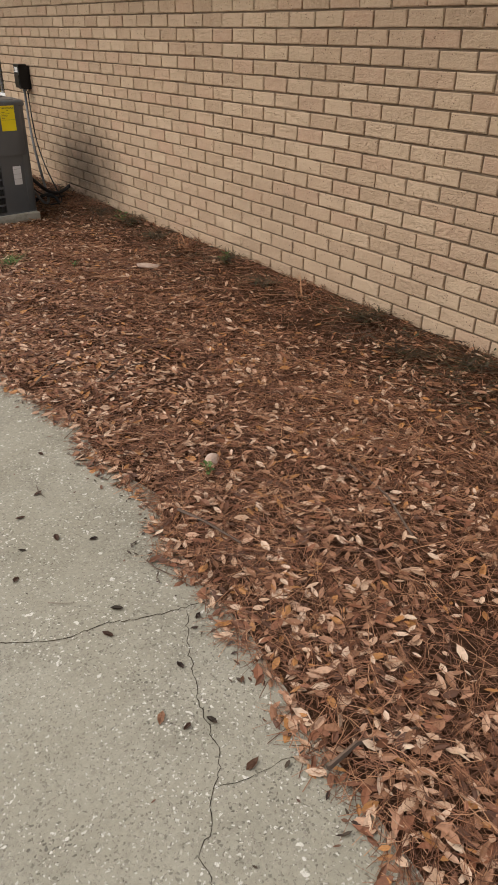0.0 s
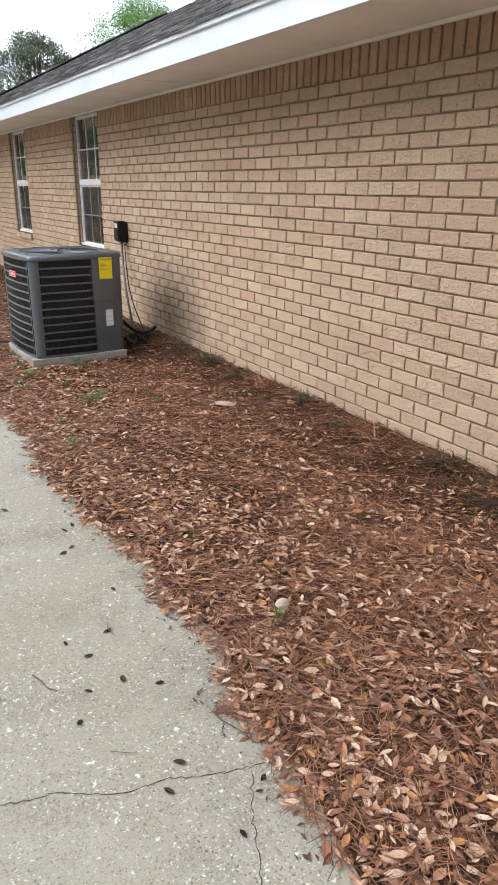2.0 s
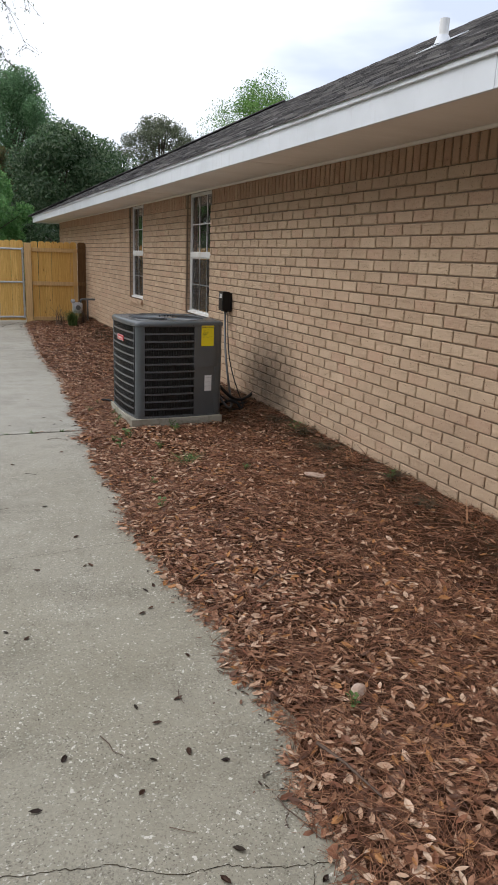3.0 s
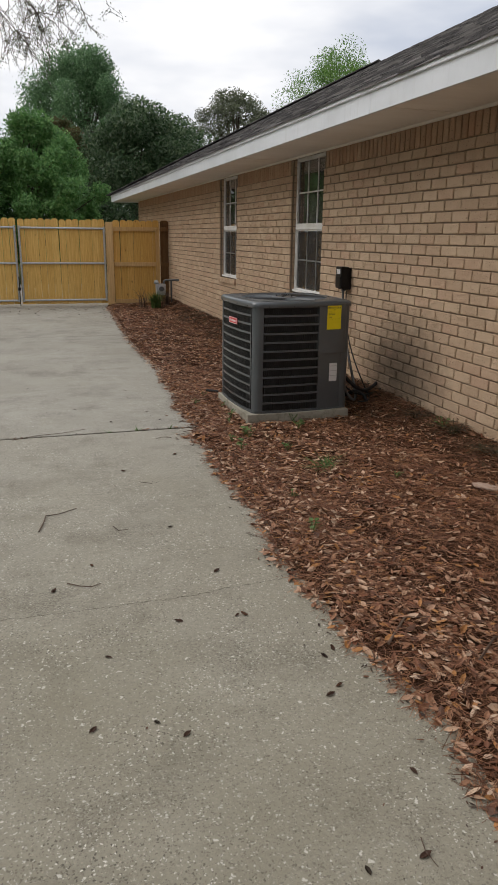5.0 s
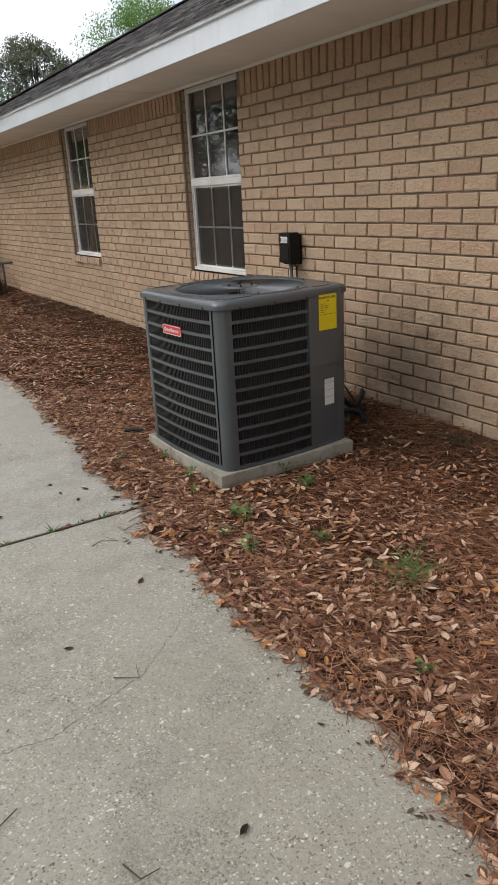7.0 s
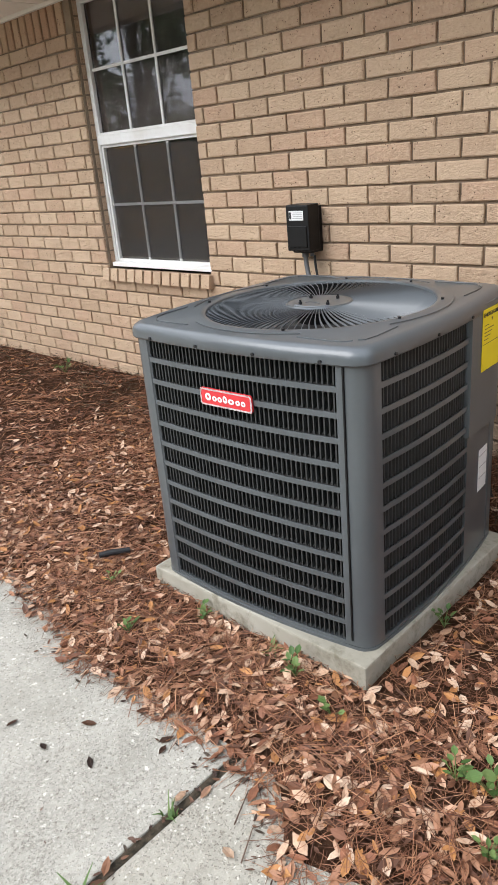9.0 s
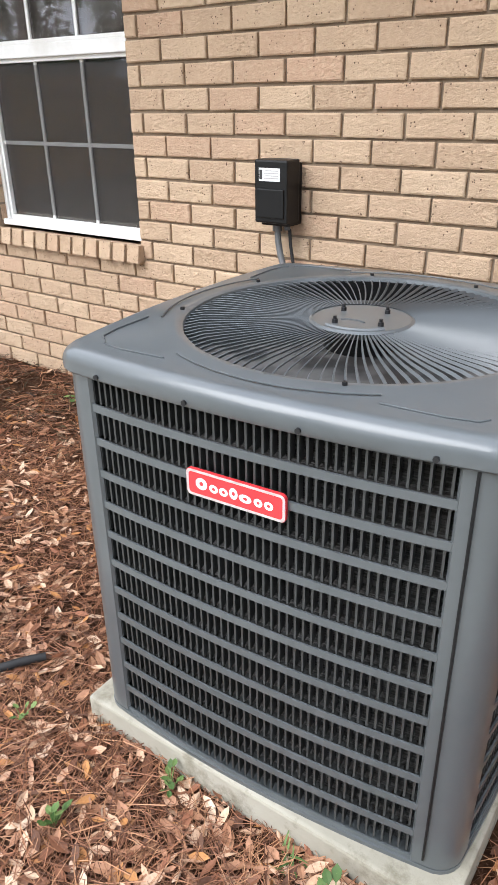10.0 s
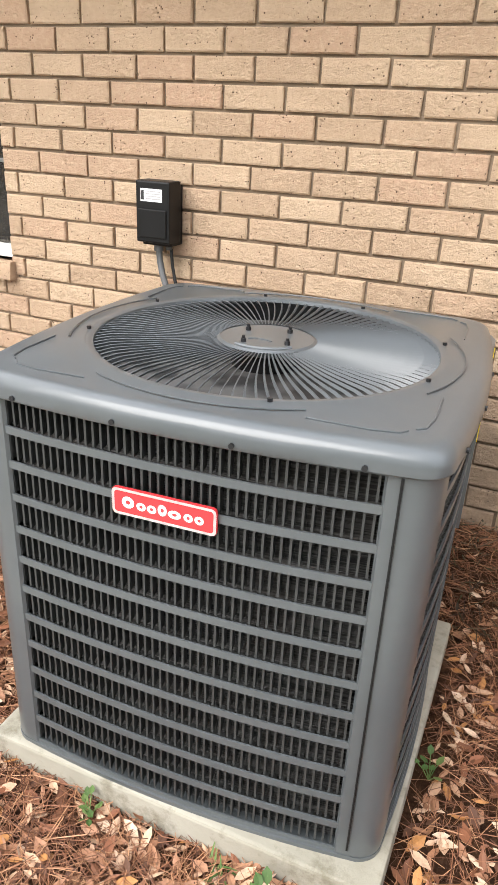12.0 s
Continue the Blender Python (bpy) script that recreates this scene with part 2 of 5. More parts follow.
finish(t, b, blend(t, noise_tex(t, 30.0, 4), (0.007, 0.007, 0.008), (0.016, 0.015, 0.015)), noise_tex(t, 90.0, 4), 0.4, 0.003)
conduit_mat, t, b = surface("grey_conduit", 0.55)
finish(t, b, blend(t, noise_tex(t, 18.0, 4), (0.085, 0.088, 0.09), (0.135, 0.138, 0.14)), noise_tex(t, 60.0, 3), 0.2, 0.002)
blade_mat, t, b = surface("aluminium_blade", 0.38, 0.5)
finish(t, b, blend(t, noise_tex(t, 9.0, 4), (0.022, 0.023, 0.024), (0.05, 0.052, 0.054)))
screw_mat, t, b = surface("dark_screw", 0.4, 0.6)
finish(t, b, (0.03, 0.03, 0.032))
galv_mat, t, b = surface("galvanised_steel", 0.42, 0.75)
finish(t, b, blend(t, cells(t, 45.0, "Distance"), (0.42, 0.44, 0.47), (0.60, 0.62, 0.65)), noise_tex(t, 40.0, 3), 0.1, 0.002)
red_mat, t, b = surface("red_enamel", 0.35)
finish(t, b, blend(t, noise_tex(t, 8.0, 3), (0.60, 0.028, 0.035), (0.66, 0.045, 0.05)))
white_mat, t, b = surface("white_enamel", 0.4)
finish(t, b, blend(t, noise_tex(t, 10.0, 3), (0.74, 0.72, 0.70), (0.82, 0.81, 0.79)))
yellow_mat, t, b = surface("yellow_paper", 0.55)
finish(t, b, blend(t, noise_tex(t, 14.0, 3), (0.80, 0.62, 0.005), (0.88, 0.71, 0.01)))
paper_mat, t, b = surface("white_paper", 0.6)
finish(t, b, blend(t, noise_tex(t, 25.0, 4), (0.62, 0.62, 0.61), (0.76, 0.76, 0.75)))
ink_mat, t, b = surface("ink", 0.6)
finish(t, b, (0.03, 0.03, 0.03))
faint_ink_mat, t, b = surface("faint_ink", 0.6)
finish(t, b, (0.38, 0.37, 0.36))

vinyl_mat, t, b = surface("white_vinyl", 0.35)
finish(t, b, blend(t, ramp(t, noise_tex(t, 5.0, 5), (0.4, 0.0), (0.75, 1.0)), (0.80, 0.80, 0.79), (0.66, 0.64, 0.60)), noise_tex(t, 30.0, 3), 0.05, 0.002)
fascia_mat, t, b = surface("white_fascia_metal", 0.45)
c = blend(t, ramp(t, noise_tex(t, 1.4, 5), (0.4, 0.0), (0.75, 1.0)), (0.72, 0.74, 0.77), (0.62, 0.64, 0.665))
c = blend(t, ramp(t, noise_tex(t, 14.0, 5, 0.7, place(t, 1, 1, 0.2)), (0.55, 0.0), (0.8, 0.35)), c, (0.45, 0.44, 0.42))
finish(t, b, c, noise_tex(t, 4.0, 3), 0.08, 0.01)
soffit_mat, t, b = surface("soffit_panel", 0.6)
c = blend(t, ramp(t, noise_tex(t, 1.6, 6, 0.7, place(t, 0.4, 1, 1)), (0.35, 0.0), (0.7, 1.0)), (0.84, 0.80, 0.74), (0.72, 0.67, 0.60))
finish(t, b, c, noise_tex(t, 5.0, 4), 0.1, 0.01)
shingle_mat, t, b = surface("asphalt_shingle", 0.95, spec=0.1)
c = ramp(t, chance(t), (0.0, (0.03, 0.028, 0.03)), (0.4, (0.075, 0.07, 0.07)), (0.7, (0.19, 0.178, 0.168)), (1.0, (0.05, 0.046, 0.048)))
c = blend(t, ramp(t, noise_tex(t, 130.0, 3), (0.45, 0.0), (0.65, 0.5)), c, (0.20, 0.19, 0.185))
finish(t, b, c, noise_tex(t, 220.0, 3), 0.6, 0.004)


def wood_material(name, dark, mid, light):
    m, t, b = surface(name, 0.75, spec=0.2)
    c = ramp(t, chance(t), (0.0, mid), (0.5, light), (1.0, mid))
    grain = ramp(t, noise_tex(t, 3.0, 6, 0.7, place(t, 26, 26, 1.1)), (0.36, 0.0), (0.7, 0.8))
    c = blend(t, grain, c, dark)
    knots = ramp(t, cells(t, 3.4, vec=place(t, 1.9, 1, 0.8)), (0.035, 0.9), (0.085, 0.0))
    c = blend(t, knots, c, (0.10, 0.035, 0.012))
    finish(t, b, c, grain, 0.3, 0.003)
    return m


picket_mat = wood_material("new_cedar_picket", (0.52, 0.26, 0.058), (0.77, 0.48, 0.14), (0.87, 0.585, 0.195))
old_wood_mat = wood_material("weathered_brown_fence", (0.10, 0.052, 0.022), (0.20, 0.11, 0.048), (0.26, 0.15, 0.07))
post_mat = wood_material("pale_pine_lumber", (0.50, 0.29, 0.11), (0.64, 0.41, 0.17), (0.72, 0.49, 0.24))

glass_mat, t, b = surface("window_glass", 0.02)
finish(t, b, (1, 1, 1))
b.inputs["Transmission Weight"].default_value, b.inputs["IOR"].default_value = 1.0, 1.5
screen_mat, t, b = surface("insect_screen", 0.6)
finish(t, b, (0.013, 0.011, 0.010))
b.inputs["Alpha"].default_value = 0.55
# dark brown in place of the unlit rooms' shade, also on the hidden floor
room_dark_mat, t, b = surface("unlit_room_dark", 0.7)
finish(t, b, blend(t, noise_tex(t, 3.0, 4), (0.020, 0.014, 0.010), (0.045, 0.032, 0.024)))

bark_mat, t, b = surface("tree_bark", 0.95, spec=0.1)
c = ramp(t, noise_tex(t, 8.0, 6, 0.7, place(t, 3, 3, 0.7)), (0.3, (0.045, 0.035, 0.028)), (0.7, (0.17, 0.14, 0.115)))
finish(t, b, c, noise_tex(t, 14.0, 6, 0.75, place(t, 3, 3, 0.7)), 0.9, 0.03)


def crown_material(name, a, b2, c2):
    m, t, b = surface(name, 0.5, spec=0.4)
    c = ramp(t, chance(t), (0.0, a), (0.5, b2), (1.0, c2))
    c = blend(t, ramp(t, noise_tex(t, 0.8, 4), (0.4, 0.0), (0.7, 0.6)), c, a)
    finish(t, b, c)
    tr = t.nodes.new("ShaderNodeBsdfTranslucent")
    t.links.new(c, tr.inputs["Color"])
    mx = t.nodes.new("ShaderNodeMixShader")
    mx.inputs["Fac"].default_value = 0.48
    t.links.new(b.outputs["BSDF"], mx.inputs[1])
    t.links.new(tr.outputs["BSDF"], mx.inputs[2])
    t.links.new(mx.outputs["Shader"], t.nodes["Material Output"].inputs["Surface"])
    return m


magnolia_mat = crown_material("magnolia_foliage", (0.032, 0.068, 0.028), (0.078, 0.135, 0.058), (0.24, 0.30, 0.18))
green_mat = crown_material("green_foliage", (0.09, 0.21, 0.06), (0.17, 0.34, 0.11), (0.29, 0.47, 0.175))
pine_mat = crown_material("pine_foliage", (0.08, 0.16, 0.07), (0.14, 0.26, 0.115), (0.27, 0.40, 0.22))
oak_mat = crown_material("oak_foliage", (0.095, 0.112, 0.07), (0.16, 0.18, 0.11), (0.25, 0.265, 0.175))
spring_mat = crown_material("spring_foliage", (0.09, 0.19, 0.04), (0.165, 0.30, 0.08), (0.27, 0.40, 0.13))
russet_mat = crown_material("russet_foliage", (0.07, 0.08, 0.03), (0.12, 0.11, 0.045), (0.18, 0.13, 0.06))

# ---- mesh helpers ----
rng = np.random.default_rng(7)


def mesh_of(bm, name, material, smooth=False):
    me = bpy.data.meshes.new(name)
    bm.to_mesh(me)
    bm.free()
    me.materials.append(material)
    if smooth:
        me.polygons.foreach_set("use_smooth", [True] * len(me.polygons))
        me.set_sharp_from_angle(angle=radians(38))
    return me


def part(name, bm, material, parent=None, label="", smooth=False):
    """One mesh object, under a thing or a part if one is given."""
    ob = new(name, mesh_of(bm, name, material, smooth))
    ob.parent = parent
    return tagged(ob, label)


def shared(name, me, parent, m):
    ob = new(name, me)
    ob.parent = parent
    ob.matrix_local = m
    return ob


def thing(name, m, label, category, group="", kind=""):
    ob = new(name)
    ob.empty_display_size = 0.1
    ob.matrix_world = m
    return tagged(ob, label, category, group, kind)


def from_arrays(name, verts, faces, material, smooth=False):
    me = bpy.data.meshes.new(name)
    me.from_pydata([tuple(v) for v in verts], [], [tuple(f) for f in faces])
    me.materials.append(material)
    if smooth:
        me.polygons.foreach_set("use_smooth", [True] * len(me.polygons))
    return me


def block(x0, x1, y0, y1, z0, z1, bevel=0.0, bm=None):
    bm = bm or bmesh.new()
    made = bmesh.ops.create_cube(bm, size=1.0, matrix=Matrix.Translation(((x0 + x1) / 2, (y0 + y1) / 2, (z0 + z1) / 2)) @ Matrix.Diagonal((x1 - x0, y1 - y0, z1 - z0, 1)))
    if bevel:
        edges = list({e for v in made["verts"] for e in v.link_edges})
        bmesh.ops.bevel(bm, geom=edges, offset=bevel, segments=2, profile=0.6, affect="EDGES")
    return bm


def rod(points, radius, sides=8, bm=None, taper=1.0):
    """A round bar along points."""
    bm = bm or bmesh.new()
    pts = [Vector(p) for p in points]
    rings = []
    for i, p in enumerate(pts):
        d = (pts[min(i + 1, len(pts) - 1)] - pts[max(i - 1, 0)]).normalized()
        side = d.orthogonal().normalized() if i == 0 else (side - d * side.dot(d)).normalized()
        up = d.cross(side)
        r = radius * (1 + (taper - 1) * i / (len(pts) - 1))
        rings.append([bm.verts.new(p + r * (math.cos(a) * side + math.sin(a) * up)) for a in (2 * math.pi * k / sides for k in range(sides))])
    for a, b in zip(rings, rings[1:]):
        for k in range(sides):
            bm.faces.new((a[k], a[(k + 1) % sides], b[(k + 1) % sides], b[k]))
    bm.faces.new(rings[0][::-1])
    bm.faces.new(rings[-1])
    return bm


def bezier(a, b, c, d, n=12):
    a, b, c, d = (Vector(v) for v in (a, b, c, d))
    return [(1 - s) ** 3 * a + 3 * s * (1 - s) ** 2 * b + 3 * s * s * (1 - s) * c + s ** 3 * d for s in (i / n for i in range(n + 1))]


def disc(radius, z0, z1, sides=32, bm=None, at=(0, 0), r_top=None):
    bm = bm or bmesh.new()
    bmesh.ops.create_cone(bm, cap_ends=True, segments=sides, radius1=radius, radius2=radius if r_top is None else r_top, depth=z1 - z0, matrix=Matrix.Translation((at[0], at[1], (z0 + z1) / 2)))
    return bm


def prism(outline, z0, z1, bm=None):
    """A plate with the outline (x, y), from z0 to z1."""
    bm = bm or bmesh.new()
    low = [bm.verts.new((x, y, z0)) for x, y in outline]
    top = [bm.verts.new((x, y, z1)) for x, y in outline]
    n = len(outline)
    for i in range(n):
        bm.faces.new((low[i], low[(i + 1) % n], top[(i + 1) % n], top[i]))
    bm.faces.new(top)
    bm.faces.new(low[::-1])
    return bm


def rounded_rect(w, h, r, n=5):
    out = []
    for cx, cy, a0 in ((w / 2 - r, h / 2 - r, 0), (-w / 2 + r, h / 2 - r, 90), (-w / 2 + r, -h / 2 + r, 180), (w / 2 - r, -h / 2 + r, 270)):
        for k in range(n + 1):
            a = radians(a0 + 90 * k / n)
            out.append((cx + r * math.cos(a), cy + r * math.sin(a)))
    return out


def text_mesh(words, height, material):
    cu = bpy.data.curves.new("lettering", "FONT")
    cu.body, cu.size, cu.align_x, cu.align_y, cu.extrude = words, height, "CENTER", "CENTER", 0.0006
    tmp = new("lettering", cu)
    bpy.context.view_layer.update()
    me = bpy.data.meshes.new_from_object(tmp.evaluated_get(bpy.context.evaluated_depsgraph_get()))
    bpy.data.objects.remove(tmp)
    me.materials.clear()
    me.materials.append(material)
    return me


# ---- ground: lawn to the horizon, driveway, mulch bed ----
WALL, COURSE, MODULE, SOLDIER = 2.80, 0.0815, 0.218, 2.177
SOFFIT, EAVE, FENCE, HOUSE_END, HOUSE_START = 2.36, 2.17, 17.0, 21.3, -5.0

EDGE_Y = (-6.0, 0.5, 0.9, 1.3, 1.9, 2.1, 2.45, 2.75, 3.3, 4.1, 4.6, 5.5, 6.0, 6.3, 6.45, 6.9, 7.25, 7.7, 8.5, 9.0, 10.0, 11.7, 12.3, 14.5, 16.2, 17.0)
EDGE_X = (0.62, 0.67, 0.72, 0.785, 0.83, 0.935, 0.86, 0.92, 0.855, 0.80, 0.88, 0.86, 0.92, 0.83, 0.98, 0.97, 0.95, 1.05, 1.05, 1.12, 1.11, 1.10, 1.16, 1.26, 1.33, 1.42)


def edge_x(y):
    return np.interp(y, EDGE_Y, EDGE_X)


def smooth_step(v):
    v = np.clip(v, 0, 1)
    return v * v * (3 - 2 * v)


def bed_height(x, y):
    d = x - edge_x(y)
    lumps = 0.008 * np.sin(x * 7.1 + 1.7 * np.sin(y * 3.3)) * np.sin(y * 5.3 + 1.1 * np.sin(x * 4.1)) + 0.005 * np.sin(x * 17 + y * 11)
    return -0.012 + 0.047 * smooth_step(d / 0.16) + 0.115 * smooth_step((x - 2.3) / 0.5) + lumps * smooth_step(d / 0.25)


bm = bmesh.new()
bmesh.ops.create_grid(bm, x_segments=2, y_segments=2, size=900.0, matrix=Matrix.Translation((0, 0, -0.12)))
ground = tagged(part("ground", bm, lawn_mat), "rough green lawn beyond the driveway and fence", "ground", kind="structure")

driveway = thing("driveway", pose(0, 0, 0), "weathered concrete driveway slabs with cracks and joints", "driveway", kind="structure")
slab_spans = ((-7.0, 0.5), (0.5, 6.568), (6.593, 12.17), (12.185, 24.0))
for i, (y0, y1) in enumerate(slab_spans):
    part("slab", block(-4.6, 1.55, y0, y1 - (0.006 if i == 0 else 0), -0.15, 0.0, 0.006), concrete_mat if i < 2 else smooth_concrete_mat, driveway)
part("joint_filler", block(-4.6, 1.5, 6.568, 6.593, -0.1, -0.005), crack_mat, driveway, "dark dirt-filled joint")
part("joint_filler", block(-4.6, 1.5, 12.17, 12.185, -0.1, -0.008), crack_mat, driveway, "dark dirt-filled joint")


def crack(points, width):
    """A jagged dark crack between points of the slab."""
    r = random.Random(int(points[0][0] * 1000) + len(points))
    line = []
    for (x0, y0), (x1, y1) in zip(points, points[1:]):
        n = max(2, int(math.hypot(x1 - x0, y1 - y0) / 0.014))
        for k in range(n):
            s = k / n
            line.append((x0 + (x1 - x0) * s + r.uniform(-0.006, 0.006), y0 + (y1 - y0) * s + r.uniform(-0.006, 0.006)))
    line.append(points[-1])
    bm = bmesh.new()
    rows = []
    for i, (x, y) in enumerate(line):
        ax, ay = line[max(i - 1, 0)]
        bx, by = line[min(i + 1, len(line) - 1)]
        n = math.hypot(bx - ax, by - ay) or 1
        w = width * r.uniform(0.35, 1.0) * (0.35 if i in (0, len(line) - 1) else 1)
        rows.append((bm.verts.new((x - (by - ay) / n * w, y + (bx - ax) / n * w, 0.0012)), bm.verts.new((x + (by - ay) / n * w, y - (bx - ax) / n * w, 0.0012))))
    for a, b in zip(rows, rows[1:]):
        bm.faces.new((a[0], a[1], b[1], b[0]))
    return part("crack", bm, crack_mat, driveway, "thin jagged dark crack")


crack(((-1.1, 2.05), (-0.4, 1.86), (0.25, 1.72), (0.32, 1.67), (0.39, 1.63), (0.53, 1.61), (0.65, 1.56), (0.78, 1.53), (0.84, 1.52)), 0.0019)
crack(((0.75, 1.52), (0.69, 1.43), (0.61, 1.26), (0.57, 1.13), (0.55, 1.05), (0.49, 0.99), (0.43, 0.92), (0.38, 0.88), (0.37, 0.82), (0.30, 0.6), (0.22, 0.3)), 0.0014)
crack(((0.49, 0.99), (0.57, 0.97), (0.69, 0.95), (0.76, 0.93)), 0.0010)
crack(((-1.2, 3.9), (-0.4, 3.85), (-0.18, 3.84), (0.18, 3.84), (0.36, 3.84), (0.50, 3.87), (0.72, 3.88), (0.86, 3.9)), 0.0013)
crack(((-0.6, 5.3), (0.1, 5.2), (0.45, 5.32), (0.72, 5.55), (0.86, 5.6)), 0.0009)

nx, ny = 70, 560
gx, gy = np.linspace(0, 1, nx), np.linspace(-6.0, FENCE, ny)
verts, faces = [], []
for y in gy:
    x0 = edge_x(y) - 0.015 + 0.012 * math.sin(y * 31) + 0.01 * math.sin(y * 67 + 1)
    for s in gx:
        x = x0 + (WALL + 0.03 - x0) * s
        verts.append((x, y, float(bed_height(x, y))))
for j in range(ny - 1):
    for i in range(nx - 1):
        k = j * nx + i
        faces.append((k, k + 1, k + nx + 1, k + nx))
mulch_bed = tagged(new("mulch_bed", from_arrays("mulch_bed", verts, faces, soil_mat, True)), "dark mulch bed between driveway and brick wall", "ground", kind="structure")


def frames_at(x, y, z, yaw, tilt, lean):
    """Rotation matrices for many small pieces."""
    cy, sy, ct, st, cl, sl = np.cos(yaw), np.sin(yaw), np.cos(tilt), np.sin(tilt), np.cos(lean), np.sin(lean)
    rz = np.stack([np.stack([cy, -sy, 0 * cy], -1), np.stack([sy, cy, 0 * cy], -1), np.stack([0 * cy, 0 * cy, 1 + 0 * cy], -1)], -2)
    ry = np.stack([np.stack([ct, 0 * ct, st], -1), np.stack([0 * ct, 1 + 0 * ct, 0 * ct], -1), np.stack([-st, 0 * ct, ct], -1)], -2)
    rx = np.stack([np.stack([1 + 0 * cl, 0 * cl, 0 * cl], -1), np.stack([0 * cl, cl, -sl], -1), np.stack([0 * cl, sl, cl], -1)], -2)
    return rz @ ry @ rx


LEAF = np.array([(-0.5, 0, 0.02), (-0.22, 0.17, 0.06), (-0.22, 0, 0), (-0.22, -0.17, 0.06), (0.16, 0.18, 0.07), (0.16, 0, 0.015), (0.16, -0.18, 0.07), (0.5, 0, 0.09)])
LEAF_FACES = np.array([(0, 2, 1, 1), (0, 3, 2, 2), (1, 2, 5, 4), (2, 3, 6, 5), (4, 5, 7, 7), (5, 6, 7, 7)])


def many(template, quads, centre, rot, size):
    """The template at every centre, turned and scaled, as one list of vertices and one of faces."""
    v = np.einsum("nij,nkj->nki", rot, template[None] * size[:, None, :]) + centre[:, None, :]
    n, k = v.shape[:2]
    f = quads[None] + (np.arange(n) * k)[:, None, None]
    faces = [tuple(dict.fromkeys(q)) for q in f.reshape(-1, 4).tolist()]
    return v.reshape(-1, 3), faces


def scatter(count, y0, y1, weight, rim=-0.012):
    """Places on the mulch bed, kept by chance as weight says; none on the pad."""
    x, y = rng.uniform(0.5, WALL - 0.01, count), rng.uniform(y0, y1, count)
    inside = x > edge_x(y) + rim + 0.03 * np.sin(y * 29) * np.sin(y * 13)
    pad = (np.abs(x - 1.845) < 0.455) & (np.abs(y - 6.87) < 0.455)
    keep = inside & ~pad & (rng.random(count) < weight(x, y))
    return x[keep], y[keep]


def leaf_weight(x, y):
    patch = 0.55 + 0.45 * np.sin(x * 2.3 + 1.3 * np.sin(y * 1.7)) * np.sin(y * 2.1 + 0.7)
    rim = np.exp(-((x - edge_x(y) - 0.12) / 0.3) ** 2)
    near_wall = 1 - 0.7 * smooth_step((x - 2.3) / 0.4)
    return np.clip((0.25 + 0.55 * patch + 0.5 * rim) * near_wall, 0, 1)


def leaf_litter(count, y0, y1, size_lo, size_hi):
    x, y = scatter(count, y0, y1, leaf_weight)
    n = len(x)
    rot = frames_at(x, y, 0, rng.uniform(0, 6.28, n), rng.normal(0, 0.22, n), rng.normal(0, 0.3, n) + (rng.random(n) < 0.35) * math.pi)
    s = rng.uniform(size_lo, size_hi, n)
    z = np.maximum(bed_height(x, y), 0) + 0.004 + 0.016 * rng.random(n) * np.clip((x - edge_x(y)) / 0.06, 0.1, 1)
    size = np.stack([s, s * rng.uniform(0.75, 1.25, n), s * rng.uniform(0.3, 1.6, n)], -1)
    return many(LEAF, LEAF_FACES, np.stack([x, y, z], -1), rot, size)


STRAW = np.array([(-0.5, 0.5, 0), (-0.5, -0.5, 0), (0, 0.5, 0.0), (0, -0.5, 0.0), (0.5, 0.3, 0), (0.5, -0.3, 0)])
STRAW_FACES = np.array([(0, 1, 3, 2), (2, 3, 5, 4)])


def pine_straw(count, y0, y1, width):
    x, y = scatter(count, y0, y1, lambda x, y: 0.45 + 0.55 * smooth_step(0.5 + 0.5 * np.sin(x * 3.1 + y) * np.sin(y * 1.3 + 2 * np.sin(x * 2))), 0.004)
    n = len(x)
    yaw = rng.uniform(0, 3.14, n)
    rot = frames_at(x, y, 0, yaw, rng.normal(0, 0.1, n), rng.uniform(-0.9, 0.9, n))
    length = rng.uniform(0.05, 0.17, n)
    z = np.maximum(bed_height(x, y), 0) + 0.003 + 0.02 * rng.random(n) * np.clip((x - edge_x(y)) / 0.08, 0.05, 1)
    v, f = many(STRAW, STRAW_FACES, np.stack([x, y, z], -1), rot, np.stack([length, width * rng.uniform(0.7, 1.4, n), length], -1))
    v = v.reshape(n, 6, 3)
    sag = length * rng.uniform(-0.14, 0.14, n)
    v[:, 2:4, 0] += (-np.sin(yaw) * sag)[:, None]
    v[:, 2:4, 1] += (np.cos(yaw) * sag)[:, None]
    v[:, :, 0] = np.minimum(v[:, :, 0], WALL - 0.012)
    v[:, :, 2] = np.maximum(v[:, :, 2], 0.003)
    return v.reshape(-1, 3), f


def litter_object(name, sets, material, label):
    vs, fs, base = [], [], 0
    for v, f in sets:
        vs.append(v)
        fs += [tuple(i + base for i in q) for q in f]
        base += len(v)
    ob = new(name, from_arrays(name, np.concatenate(vs).tolist(), fs, material))
    return tagged(ob, label, "leaf litter", kind="stuff")


litter_object("pine_straw", (pine_straw(140000, 0.2, 9.0, 0.0017), pine_straw(30000, -6.0, 0.2, 0.003), pine_straw(30000, 9.0, FENCE - 0.05, 0.003)), straw_mat, "reddish brown pine straw covering the mulch bed")
litter_object("leaf_litter", (leaf_litter(38000, 0.2, 9.0, 0.024, 0.060), leaf_litter(9000, -6.0, 0.2, 0.03, 0.06), leaf_litter(16000, 9.0, FENCE - 0.05, 0.03, 0.06)), litter_mat, "dry brown and tan oak leaves scattered over pine straw")

